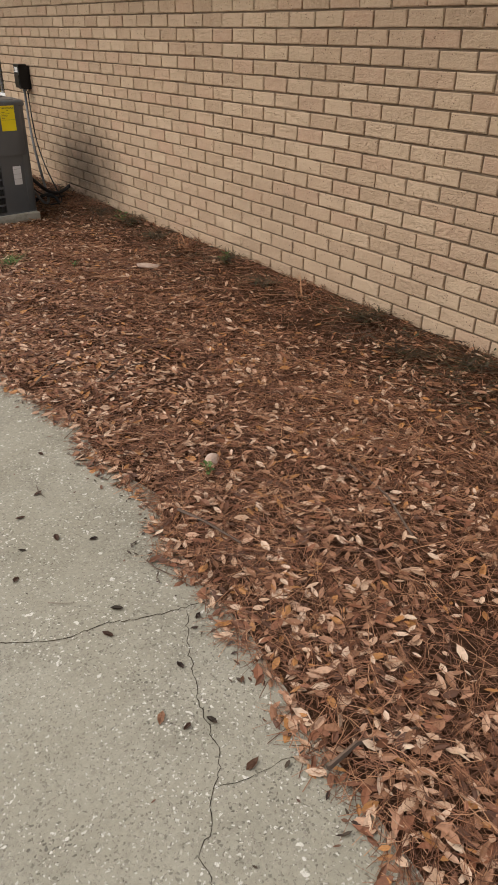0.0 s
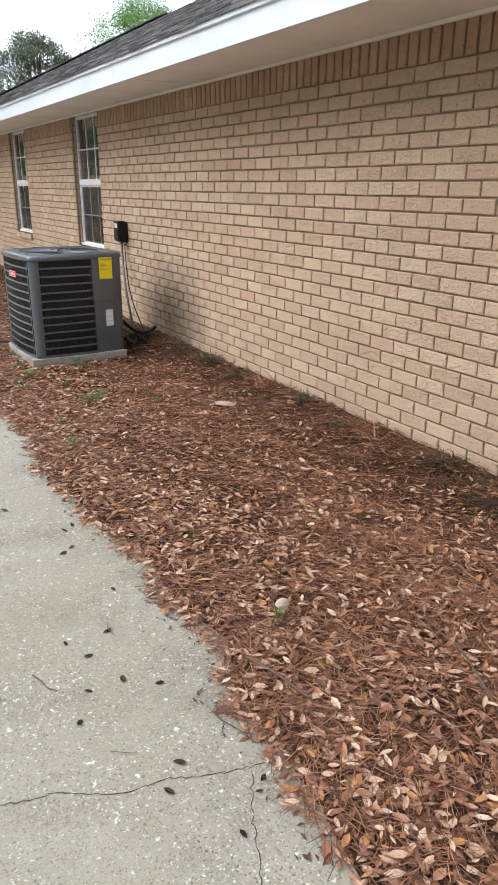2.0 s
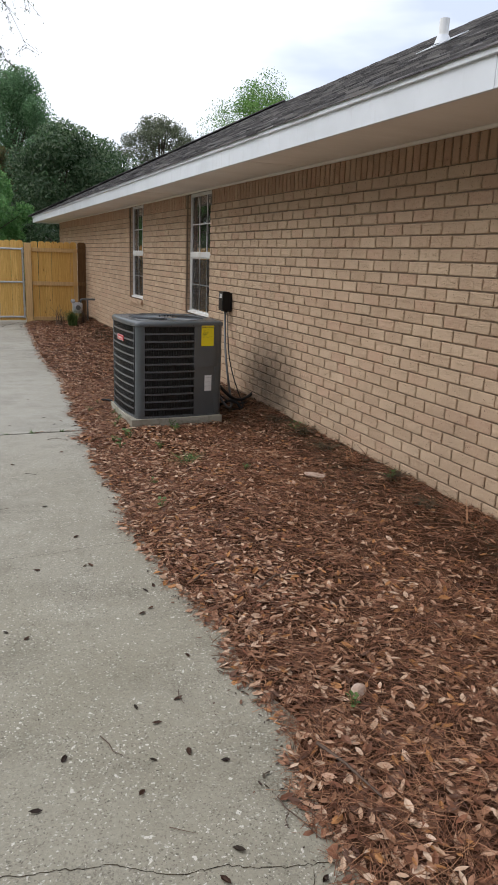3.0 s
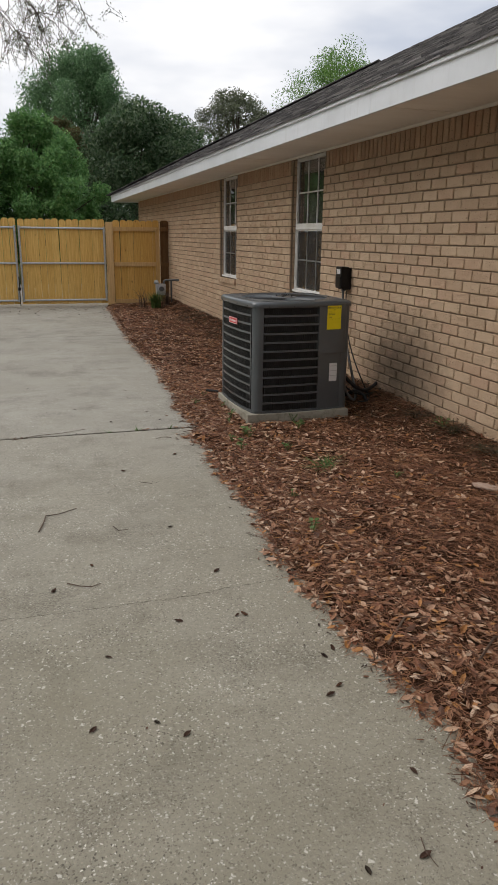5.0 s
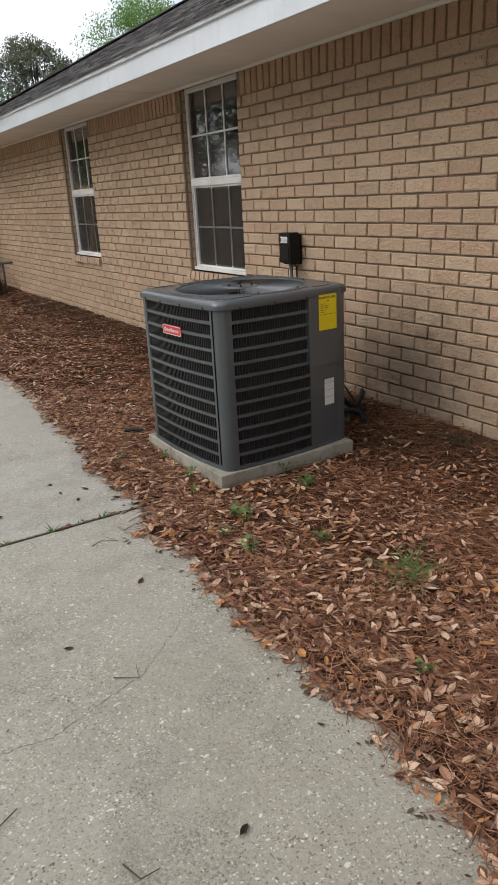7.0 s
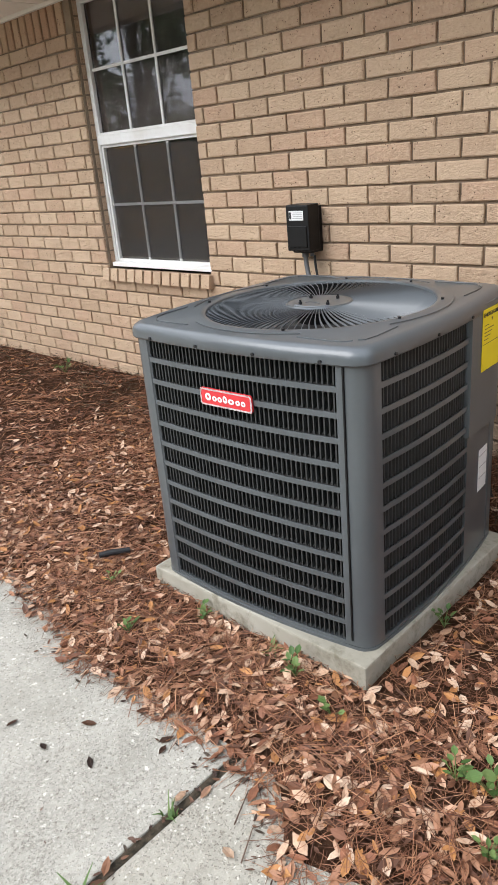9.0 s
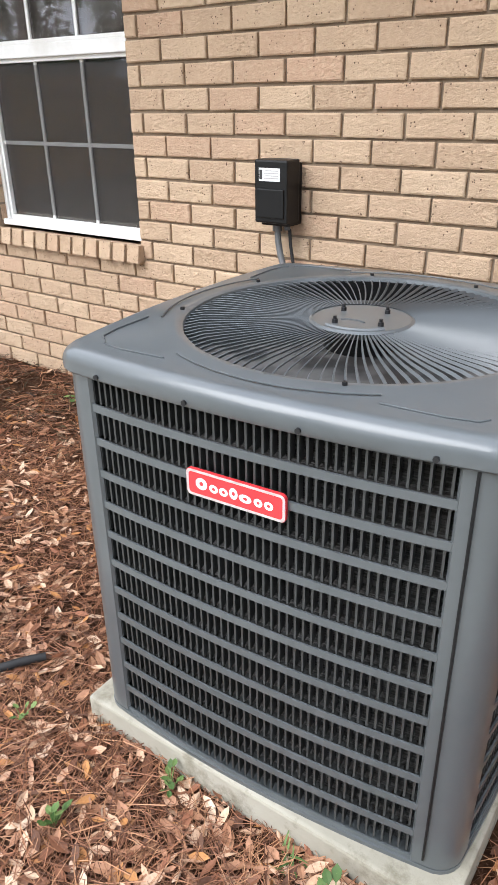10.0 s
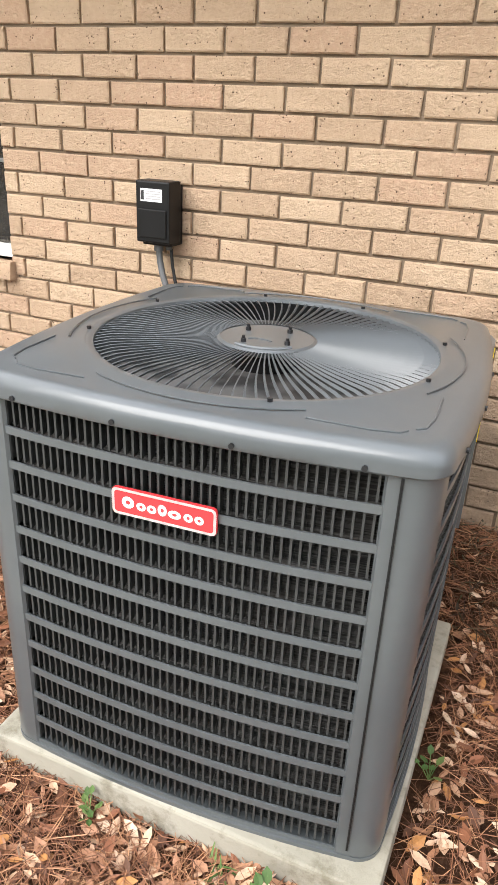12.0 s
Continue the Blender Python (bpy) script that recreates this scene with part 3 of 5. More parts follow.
# dark rotten straw and low green growth along the foot of the wall
def wall_foot(x, y):
    patch = 0.5 + 0.5 * np.sin(y * 1.9 + 0.6) * np.sin(y * 0.83 + 1.9)
    return (0.25 + 0.75 * patch) * smooth_step((x - 2.22 - 0.12 * np.sin(y * 2.7)) / 0.38)


def foot_straw(count):
    x, y = scatter(count, 0.2, FENCE - 0.05, wall_foot)
    n = len(x)
    rot = frames_at(x, y, 0, rng.uniform(0, 3.14, n), rng.normal(0, 0.22, n), rng.uniform(-0.9, 0.9, n))
    length = rng.uniform(0.03, 0.11, n)
    z = bed_height(x, y) + 0.014 + 0.022 * rng.random(n)
    v, f = many(STRAW, STRAW_FACES, np.stack([x, y, z], -1), rot, np.stack([length, 0.0028 * rng.uniform(0.6, 1.5, n), length], -1))
    v[:, 0] = np.minimum(v[:, 0], WALL - 0.012)
    return v, f


def foot_leaves(count):
    x, y = scatter(count, 0.2, FENCE - 0.05, lambda x, y: wall_foot(x, y) ** 2)
    n = len(x)
    rot = frames_at(x, y, 0, rng.uniform(0, 6.28, n), rng.normal(0, 0.5, n), rng.normal(0, 0.5, n))
    k = rng.uniform(0.012, 0.032, n)
    z = bed_height(x, y) + 0.018 + 0.03 * rng.random(n) ** 2
    v, f = many(LEAF, LEAF_FACES, np.stack([x, y, z], -1), rot, np.stack([k, k, k], -1))
    v[:, 0] = np.minimum(v[:, 0], WALL - 0.012)
    return v, f


litter_object("rotten_litter", (foot_straw(60000), foot_leaves(14000)), decay_mat, "dark rotten straw and litter along the foot of the wall")

# crumbs of leaf in the slab joint and strewn thinly over the concrete
def debris(x, y, lo, hi, lift):
    n = len(x)
    rot = frames_at(x, y, 0, rng.uniform(0, 6.28, n), rng.normal(0, 0.12, n), rng.normal(0, 0.2, n))
    k = rng.uniform(lo, hi, n)
    return many(LEAF, LEAF_FACES, np.stack([x, y, lift + 0.002 * rng.random(n)], -1), rot, np.stack([k, k * rng.uniform(0.6, 1.2, n), k * 0.5], -1))


jx = rng.uniform(-2.2, 1.0, 420)
jx = jx[np.sin(jx * 9.0) + 0.7 * np.sin(jx * 23.0) + rng.normal(0, 0.5, len(jx)) > -0.1]
joint_bits = debris(jx, 6.580 + rng.normal(0, 0.011, len(jx)), 0.007, 0.026, 0.0025)
ox, oy = rng.uniform(-2.4, 1.2, 1500), rng.uniform(0.3, 16.8, 1500)
on = (ox < edge_x(oy) - 0.03) & (rng.random(1500) < 0.35 + 0.4 * np.sin(ox * 2.7 + oy) * np.sin(oy * 1.9))
ex = rng.uniform(0.3, 16.8, 700)
ed = np.abs(rng.normal(0, 0.045, 700))
litter_object("leaf_debris", (joint_bits, debris(ox[on], oy[on], 0.005, 0.017, 0.003), debris(edge_x(ex) - ed, ex, 0.008, 0.03, 0.004)), dark_leaf_mat, "dark crumbs of dead leaf strewn over the driveway")

# ---- house ----
house = thing("house", pose(0, 0, 0), "single-storey tan brick house with white eaves and grey shingle roof", "house", kind="structure")
WINDOWS = ((8.425, 9.375), (11.70, 12.65))
SILL, HEAD = 0.862, 2.352

core = bmesh.new()
cuts = [HOUSE_START, *[v for w in WINDOWS for v in w], HOUSE_END]
FACE = WALL + 0.0135
for i in range(0, len(cuts), 2):
    block(FACE, FACE + 0.22, cuts[i], cuts[i + 1], -0.3, SOFFIT + 0.1, bm=core)
for y0, y1 in WINDOWS:
    block(FACE, FACE + 0.22, y0, y1, -0.3, SILL - 0.06, bm=core)
    block(FACE, FACE + 0.22, y0, y1, HEAD + 0.004, SOFFIT + 0.1, bm=core)
wall_west = tagged(part("wall_west", core, mortar_mat), "long tan brick wall with recessed mortar joints", "wall", kind="structure")
block_far = block(FACE + 0.22, 11.0, HOUSE_END - 0.2, HOUSE_END, -0.3, SOFFIT + 0.1)
block(FACE + 0.22, 11.0, HOUSE_START, HOUSE_START + 0.2, -0.3, SOFFIT + 0.1, bm=block_far)
block(10.8, 11.0, HOUSE_START + 0.2, HOUSE_END - 0.2, -0.3, SOFFIT + 0.1, bm=block_far)
tagged(part("wall_far", block_far, brick_mat), "plain brick end walls of the house", "wall", kind="structure")
tagged(part("interior_floor", block(FACE + 0.22, 10.8, HOUSE_START + 0.2, HOUSE_END - 0.2, -0.2, 0.1), room_dark_mat), "dark floor inside the house", "floor", kind="structure")

# brick pieces: width along y, height along z, front at x = 0
BRICK_VARIANTS = 7


def brick_mesh(w, h, r):
    """A brick with worn front edges, its middle at the origin; 18 triangles."""
    e, d = 0.0035, 0.03
    jit = lambda a: a * r.uniform(-1, 1)
    bm = bmesh.new()
    back = [bm.verts.new((d, sy * w / 2, sz * h / 2)) for sy, sz in ((-1, -1), (1, -1), (1, 1), (-1, 1))]
    mid = [bm.verts.new((e, sy * w / 2 + jit(0.0015), sz * h / 2 + jit(0.0015))) for sy, sz in ((-1, -1), (1, -1), (1, 1), (-1, 1))]
    top = [bm.verts.new((jit(0.0012), sy * (w / 2 - e - abs(jit(0.004))), sz * (h / 2 - e - abs(jit(0.002))))) for sy, sz in ((-1, -1), (1, -1), (1, 1), (-1, 1))]
    for i in range(4):
        j = (i + 1) % 4
        bm.faces.new((back[i], mid[i], mid[j], back[j]))
        bm.faces.new((mid[i], top[i], top[j], mid[j]))
    bm.faces.new(top)
    bmesh.ops.recalc_face_normals(bm, faces=bm.faces)
    return bm


brick_r = random.Random(3)
full = [mesh_of(brick_mesh(MODULE - 0.0105, COURSE - 0.0105, brick_r), "brick", brick_mat) for _ in range(BRICK_VARIANTS)]
rest = bmesh.new()
singles = 0
for k in range(0, 31):
    z = SOLDIER - (k + 0.5) * COURSE
    shift = 7.374 + (MODULE / 2 if k % 2 == 0 else 0)
    first = math.floor((HOUSE_START - shift) / MODULE)
    n = int((HOUSE_END - HOUSE_START) / MODULE) + 3
    for i in range(n):
        a, b = shift + (first + i) * MODULE, shift + (first + i + 1) * MODULE
        a, b = max(a, HOUSE_START), min(b, HOUSE_END)
        spans = [(a, b)]
        for y0, y1 in WINDOWS:
            lo = SILL - COURSE * 1.05
            if z + COURSE / 2 > lo + 0.02 and z - COURSE / 2 < HEAD:
                spans = [s for p, q in spans for s in ((p, min(q, y0)), (max(p, y1), q)) if s[1] - s[0] > 0.025]
        for p, q in spans:
            m = Matrix.Translation((WALL + brick_r.uniform(-0.0012, 0.0012), (p + q) / 2, z + brick_r.uniform(-0.001, 0.001))) @ Matrix.Rotation(brick_r.uniform(-0.004, 0.004), 4, "X")
            whole = abs(q - p - MODULE) < 0.001
            if whole and 5.75 < (p + q) / 2 < 8.42 and z > 0.12 and singles < 300:
                shared("brick", full[brick_r.randrange(BRICK_VARIANTS)], wall_west, m)
                singles += 1
            else:
                piece = brick_mesh(q - p - 0.0105, COURSE - 0.0105, brick_r)
                piece.transform(m)
                me = bpy.data.meshes.new("tmp")
                piece.to_mesh(me)
                piece.free()
                rest.from_mesh(me)
                bpy.data.meshes.remove(me)
bricks = part("brickwork", rest, brick_mat, wall_west)
tagged(bricks, kind="stuff")
soldiers = bmesh.new()
n = int((HOUSE_END - HOUSE_START) / COURSE)
for i in range(n):
    y = 3.73 + COURSE * (i - int((3.73 - HOUSE_START) / COURSE) + 0.5)
    if any(y0 - 0.03 < y < y1 + 0.03 for y0, y1 in WINDOWS):
        continue
    piece = brick_mesh(COURSE - 0.0155, SOFFIT - SOLDIER + 0.01, brick_r)
    piece.transform(Matrix.Translation((WALL, y, (SOLDIER + SOFFIT) / 2 + 0.008)))
    me = bpy.data.meshes.new("tmp")
    piece.to_mesh(me)
    piece.free()
    soldiers.from_mesh(me)
    bpy.data.meshes.remove(me)
tagged(part("soldier_course", soldiers, soldier_mat, wall_west, "upright soldier course of redder bricks with eave shade in their colour"), kind="stuff")

# brick returns at the window jambs and the rowlock sills
for wi, (y0, y1) in enumerate(WINDOWS):
    for k in range(-2, 17):
        z = SOLDIER - (k + 0.5) * COURSE
        for y, s in ((y0, 1), (y1, -1)):
            if SILL < z < HEAD:
                part("brick", block(WALL + 0.032, WALL + 0.061, min(y + s * 0.005, y - s * 0.02), max(y + s * 0.005, y - s * 0.02), z - COURSE / 2 + 0.005, z + COURSE / 2 - 0.005, 0.002), brick_mat, wall_west)
    nb = 12
    for i in range(nb):
        y = y0 - 0.03 + (y1 - y0 + 0.06) * (i + 0.5) / nb
        bm = block(-0.03, 0.12, -0.034, 0.034, -0.075, 0.0, 0.004)
        ob = part("brick", bm, brick_mat, wall_west)
        ob.matrix_local = pose(WALL + 0.0, y, SILL - 0.012, 0, 9 + brick_r.uniform(-1, 1), 0)


def window(y0, y1, name):
    """A white vinyl sash window, two sashes with six panes each, glass and screen."""
    w = thing(name, pose(0, 0, 0), "white vinyl double-hung window with divided panes in the brick wall", "window", kind="structure")
    x = WALL + 0.062
    bm = bmesh.new()
    f = 0.023
    block(x, x + 0.034, y0, y0 + f, SILL, HEAD, 0.004, bm)
    block(x, x + 0.034, y1 - f, y1, SILL, HEAD, 0.004, bm)
    block(x, x + 0.034, y0 + f, y1 - f, HEAD - f, HEAD, 0.004, bm)
    block(x, x + 0.034, y0 + f, y1 - f, SILL, SILL + f, 0.004, bm)
    part("window_frame", bm, vinyl_mat, w)
    part("window_sill", block(x - 0.028, x + 0.002, y0 + 0.004, y1 - 0.004, SILL - 0.004, SILL + 0.022, 0.004), vinyl_mat, w)
    meet = 1.60
    part("meeting_rail", block(x - 0.006, x + 0.045, y0 + f, y1 - f, meet - 0.028, meet + 0.024, 0.005), vinyl_mat, w)
    for lo, hi, depth in ((SILL + f, meet - 0.028, 0.016), (meet + 0.024, HEAD - f, 0.007)):
        sash = bmesh.new()
        s = 0.016
        block(x + depth - 0.006, x + depth + 0.02, y0 + f, y0 + f + s, lo, hi, 0.003, sash)
        block(x + depth - 0.006, x + depth + 0.02, y1 - f - s, y1 - f, lo, hi, 0.003, sash)
        block(x + depth - 0.006, x + depth + 0.02, y0 + f + s, y1 - f - s, lo, lo + s, 0.003, sash)
        block(x + depth - 0.006, x + depth + 0.02, y0 + f + s, y1 - f - s, hi - s, hi, 0.003, sash)
        part("sash", sash, vinyl_mat, w)
        ya, yb = y0 + f + s, y1 - f - s
        for i in (1, 2):
            yy = ya + (yb - ya) * i / 3
            part("muntin", block(x + depth + 0.004, x + depth + 0.012, yy - 0.008, yy + 0.008, lo + s, hi - s, 0.002), vinyl_mat, w)
        zz = (lo + hi) / 2
        part("muntin", block(x + depth + 0.0045, x + depth + 0.0125, ya, yb, zz - 0.008, zz + 0.008, 0.002), vinyl_mat, w)
        pane = part("pane", block(x + depth + 0.013, x + depth + 0.017, ya - 0.005, yb + 0.005, lo + s - 0.005, hi - s + 0.005), glass_mat, w)
        pane.visible_shadow = False
    bm = bmesh.new()
    bmesh.ops.create_grid(bm, x_segments=1, y_segments=1, size=0.5, matrix=Matrix.Translation((x + 0.0165, (y0 + y1) / 2, (SILL + meet) / 2)) @ Matrix.Rotation(radians(90), 4, "Y") @ Matrix.Diagonal((meet - SILL - 0.11, y1 - y0 - 0.11, 1, 1)))
    part("insect_screen", bm, screen_mat, w, "dark insect screen over the lower sash")
    # added dark sheet that stands in for the unlit room
    part("blind", block(x + 0.040, x + 0.050, y0 + 0.001, y1 - 0.001, SILL - 0.02, HEAD), room_dark_mat, w, "dark panel standing in for the unlit room behind the glass")


for i, (y0, y1) in enumerate(WINDOWS):
    window(y0, y1, "window_%d" % (i + 1))

# eaves
soffit = tagged(part("ceiling_soffit", block(EAVE + 0.012, WALL + 0.2, HOUSE_START - 0.6, HOUSE_END + 0.6, SOFFIT, SOFFIT + 0.012), soffit_mat), "off-white soffit panels under the eave", "soffit", kind="structure")
for y in np.arange(HOUSE_START, HOUSE_END, 3.66):
    part("seam_strip", block(EAVE + 0.014, WALL - 0.02, y - 0.012, y + 0.012, SOFFIT - 0.003, SOFFIT + 0.002), soffit_mat, soffit)
tagged(part("trim_frieze", block(WALL - 0.022, WALL + 0.004, HOUSE_START, HOUSE_END, SOFFIT - 0.022, SOFFIT - 0.001, 0.004), soffit_mat), "narrow trim strip where soffit meets brick", "trim", kind="structure")
fascia = thing("trim_fascia", pose(0, 0, 0), "white metal fascia boards along the eave with butt joints", "fascia", kind="structure")
joints = [HOUSE_START - 0.6, -0.37, 2.87, 6.1, 9.3, 12.5, 15.7, 18.9, HOUSE_END + 0.6]
for a, b in zip(joints, joints[1:]):
    part("fascia_board", block(EAVE - 0.012, EAVE + 0.010, a + 0.0015, b - 0.0015, SOFFIT - 0.028, 2.475, 0.003), fascia_mat, fascia)
drips = [HOUSE_START - 0.6, -1.2, 1.9, 5.0, 8.1, 11.2, 14.3, 17.4, 20.5, HOUSE_END + 0.62]
for a, b in zip(drips, drips[1:]):
    part("drip_edge", block(EAVE - 0.03, EAVE + 0.02, a + 0.001, b + 0.012, 2.470 + 0.001 * (drips.index(a) % 2), 2.505, 0.004), fascia_mat, fascia)
part("fascia_board", block(EAVE - 0.012, WALL + 8.6, HOUSE_END + 0.6, HOUSE_END + 0.625, SOFFIT - 0.028, 2.49, 0.003), fascia_mat, fascia)

# hip roof
SLOPE, RUN = 0.50, 5.3
y_lo, y_hi, z_eave = HOUSE_START - 0.63, HOUSE_END + 0.65, 2.50
x_lo = EAVE - 0.035
bm = bmesh.new()
vs = [bm.verts.new(v) for v in ((x_lo, y_lo, z_eave), (x_lo, y_hi, z_eave), (x_lo + 2 * RUN, y_hi, z_eave), (x_lo + 2 * RUN, y_lo, z_eave), (x_lo + RUN, y_lo + RUN, z_eave + SLOPE * RUN), (x_lo + RUN, y_hi - RUN, z_eave + SLOPE * RUN))]
for f in ((0, 1, 5, 4), (1, 2, 5), (2, 3, 4, 5), (3, 0, 4), (3, 2, 1, 0)):
    bm.faces.new([vs[i] for i in f])
bmesh.ops.recalc_face_normals(bm, faces=bm.faces)
roof = part("roof", bm, shingle_mat, house, "dark grey asphalt shingle hip roof")
tab_v, tab_f = [], []
tab_r = random.Random(11)
slope_len = math.hypot(1, SLOPE)
rows = int(RUN * slope_len / 0.14)
for k in range(rows):
    u0 = k * 0.14 / slope_len - 0.012
    lo, hi = y_lo + max(u0, 0), y_hi - max(u0, 0)
    y = lo + tab_r.uniform(0, 0.15)
    while y < hi - 0.02:
        w = tab_r.uniform(0.14, 0.34)
        e = min(y + w, hi)
        th = tab_r.choice((0.006, 0.013, 0.017))
        u1 = u0 + (0.15 + tab_r.uniform(-0.012, 0.012)) / slope_len
        base = len(tab_v)
        for u, t0, t1 in ((u0 + tab_r.uniform(0, 0.006), 0.0, th), (u1, -0.004, 0.003)):
            z = z_eave + SLOPE * u
            for yy in (y + 0.002, e - 0.002):
                tab_v += [(x_lo + u + SLOPE * 0, yy, z + t0), (x_lo + u, yy, z + t1)]
        tab_f += [tuple(base + i for i in q) for q in ((0, 2, 3, 1), (1, 3, 7, 5), (0, 1, 5, 4), (2, 6, 7, 3))]
        y = e
tabs = new("shingles", from_arrays("shingles", tab_v, tab_f, shingle_mat))
tabs.parent = roof
tagged(tabs, "overlapping grey shingle tabs", kind="stuff")
cap_mesh = mesh_of(block(-0.15, 0.15, -0.13, 0.13, -0.008, 0.012, 0.003), "hip_cap", shingle_mat)
hip_dir = Vector((1, -1, SLOPE)).normalized()
for i in range(34):
    at = Vector((x_lo, y_hi, z_eave + 0.014)) + Vector((RUN, -RUN, SLOPE * RUN)) * (i + 0.5) / 34
    shared("hip_cap", cap_mesh, roof, Matrix.Translation(at) @ hip_dir.to_track_quat("X", "Z").to_matrix().to_4x4())

vent_x, vent_y = 3.95, 5.78
vent_z = z_eave + SLOPE * (vent_x - x_lo)
vent = thing("roof_vent", pose(vent_x, vent_y, vent_z), "white plumbing vent pipe with metal flashing on the shingle roof", "roof vent")
fl = bmesh.new()
bmesh.ops.create_cube(fl, size=1.0, matrix=Matrix.Rotation(-math.atan(SLOPE), 4, "Y") @ Matrix.Translation((0, 0, 0.02)) @ Matrix.Diagonal((0.34, 0.30, 0.008, 1)))
part("flashing", fl, fascia_mat, vent)
part("boot", disc(0.075, 0.0, 0.07, 20, r_top=0.05), fascia_mat, vent)
part("pipe", disc(0.042, 0.02, 0.20, 20), vinyl_mat, vent)

# ---- condenser pad and unit ----
PAD_TOP = 0.108
concrete_pad = tagged(part("concrete_pad", block(-0.460, 0.430, -0.452, 0.458, -0.14, 0.0, 0.008), pad_mat), "square stained concrete equipment pad in the mulch", "pad")
concrete_pad.matrix_world = pose(1.845, 6.89, PAD_TOP, 0, 0, 0.4)

unit = thing("air_conditioner", pose(1.843, 6.90, PAD_TOP, 0, 0, 3.2), "dark grey steel air conditioner condenser on a concrete pad", "air conditioner")
HALF, BULGE, CORNER = 0.422, 0.024, 0.056


def side_offset(u, half=HALF, bulge=BULGE):
    return half + bulge * (1 - (u / (half - CORNER)) ** 2)


def outline(half=HALF, bulge=BULGE, corner=CORNER, n=14):
    pts = []
    for q in range(4):
        rot = Matrix.Rotation(radians(90 * q), 2)
        for i in range(n + 1):
            u = -(half - corner) + 2 * (half - corner) * i / n
            pts.append(rot @ Vector((half + bulge * (1 - (u / (half - corner)) ** 2), u)))
        for k in range(1, 6):
            a = radians(90 * k / 6)
            pts.append(rot @ Vector((half - corner + corner * math.cos(a), half - corner + corner * math.sin(a))))
    return [(p.x, p.y) for p in pts]


def loft(levels, close_top=True, close_low=True):
    """Closed rings of one count, each a (outline, z), joined."""
    bm = bmesh.new()
    rings = [[bm.verts.new((x, y, z)) for x, y in o] for o, z in levels]
    n = len(rings[0])
    for a, b in zip(rings, rings[1:]):
        for i in range(n):
            bm.faces.new((a[i], a[(i + 1) % n], b[(i + 1) % n], b[i]))
    if close_low:
        bm.faces.new(rings[0][::-1])
    if close_top:
        bm.faces.new(rings[-1])
    return bm


TOP = 0.894
base_h = 0.010
part("base_pan", loft([(outline(HALF + 0.004), 0.0), (outline(HALF + 0.004), base_h)]), unit_mat, unit, smooth=True)
part("coil", loft([(outline(HALF - 0.03, BULGE), base_h), (outline(HALF - 0.03, BULGE), 0.84)], True, True), coil_mat, unit, "black finned condenser coil behind louvres", smooth=True)

ROWS_N, PITCH, SLOT = 12, 0.0700, 0.0545
row_top = 0.845


def strip(u0, u1, z0, z1, n=24, depth=0.004):
    """A curved steel strip of one side (facing +x), following its bulge."""
    bm = bmesh.new()
    rings = []
    for i in range(n + 1):
        u = u0 + (u1 - u0) * i / n
        s = side_offset(u)
        rings.append([bm.verts.new(v) for v in ((s, u, z0), (s, u, z1), (s - depth, u, z1), (s - depth, u, z0))])
    for a, b in zip(rings, rings[1:]):
        for k in range(4):
            bm.faces.new((a[k], b[k], b[(k + 1) % 4], a[(k + 1) % 4]))
    bm.faces.new(rings[0])
    bm.faces.new(rings[-1][::-1])
    bmesh.ops.recalc_face_normals(bm, faces=bm.faces)
    return bm


def fins(u0, u1, h, pitch=0.0158):
    """The upright fins of one row of slots, each with a rounded shoulder at its head."""
    vs, fs = [], []
    n = int(round((u1 - u0) / pitch))
    p = (u1 - u0) / n
    w = 0.0042
    for i in range(n + 1):
        u = u0 + i * p
        s = side_offset(u) - 0.006
        prof = [(u - w / 2, 0), (u + w / 2, 0), (u + w / 2, h - 0.0075), (u + w / 2 + 0.0022, h - 0.003), (u + w / 2 + 0.006, h), (u - w / 2, h)]
        b = len(vs)
        lean = 0.003
        vs += [(s, y, z) for y, z in prof] + [(s - 0.022, y - lean, z) for y, z in prof]
        k = len(prof)
        fs.append(tuple(b + j for j in range(k)))
        fs += [(b + j, b + k + j, b + k + (j + 1) % k, b + (j + 1) % k) for j in range(k)]
    me = from_arrays("louvre_panel", vs, fs, unit_mat)
    me.materials.append(shaded_fin_mat)
    me.polygons.foreach_set("material_index", [1] * len(fs))
    return me


wide = HALF - CORNER - 0.004
SIDES = {"front": 180, "near": 270, "back": 0, "far": 90}
full_fins, full_band = fins(-wide, wide, SLOT), mesh_of(strip(-wide - 0.004, wide + 0.004, 0, PITCH - SLOT), "band", unit_mat)
near_lo, near_hi = -wide, 0.125
near_fins, near_band = fins(near_lo, near_hi, SLOT), mesh_of(strip(near_lo - 0.004, near_hi + 0.004, 0, PITCH - SLOT), "band", unit_mat)
for side, turn in SIDES.items():
    f, s = (near_fins, near_band) if side == "near" else (full_fins, full_band)
    for k in range(ROWS_N):
        z = row_top - k * PITCH - SLOT
        tagged(shared("louvre_panel", f, unit, pose(0, 0, z, 0, 0, turn)), kind="stuff")
        if k < ROWS_N - 1:
            shared("band", s, unit, pose(0, 0, z - (PITCH - SLOT), 0, 0, turn))
    hi = near_hi if side == "near" else wide
    ob = part("top_rail", strip(-wide - 0.004, hi + 0.004, row_top, TOP - 0.036), unit_mat, unit)
    ob.matrix_local = pose(0, 0, 0, 0, 0, turn)
    ob = part("bottom_rail", strip(-wide - 0.004, hi + 0.004, base_h, row_top - 11 * PITCH - SLOT), unit_mat, unit)
    ob.matrix_local = pose(0, 0, 0, 0, 0, turn)


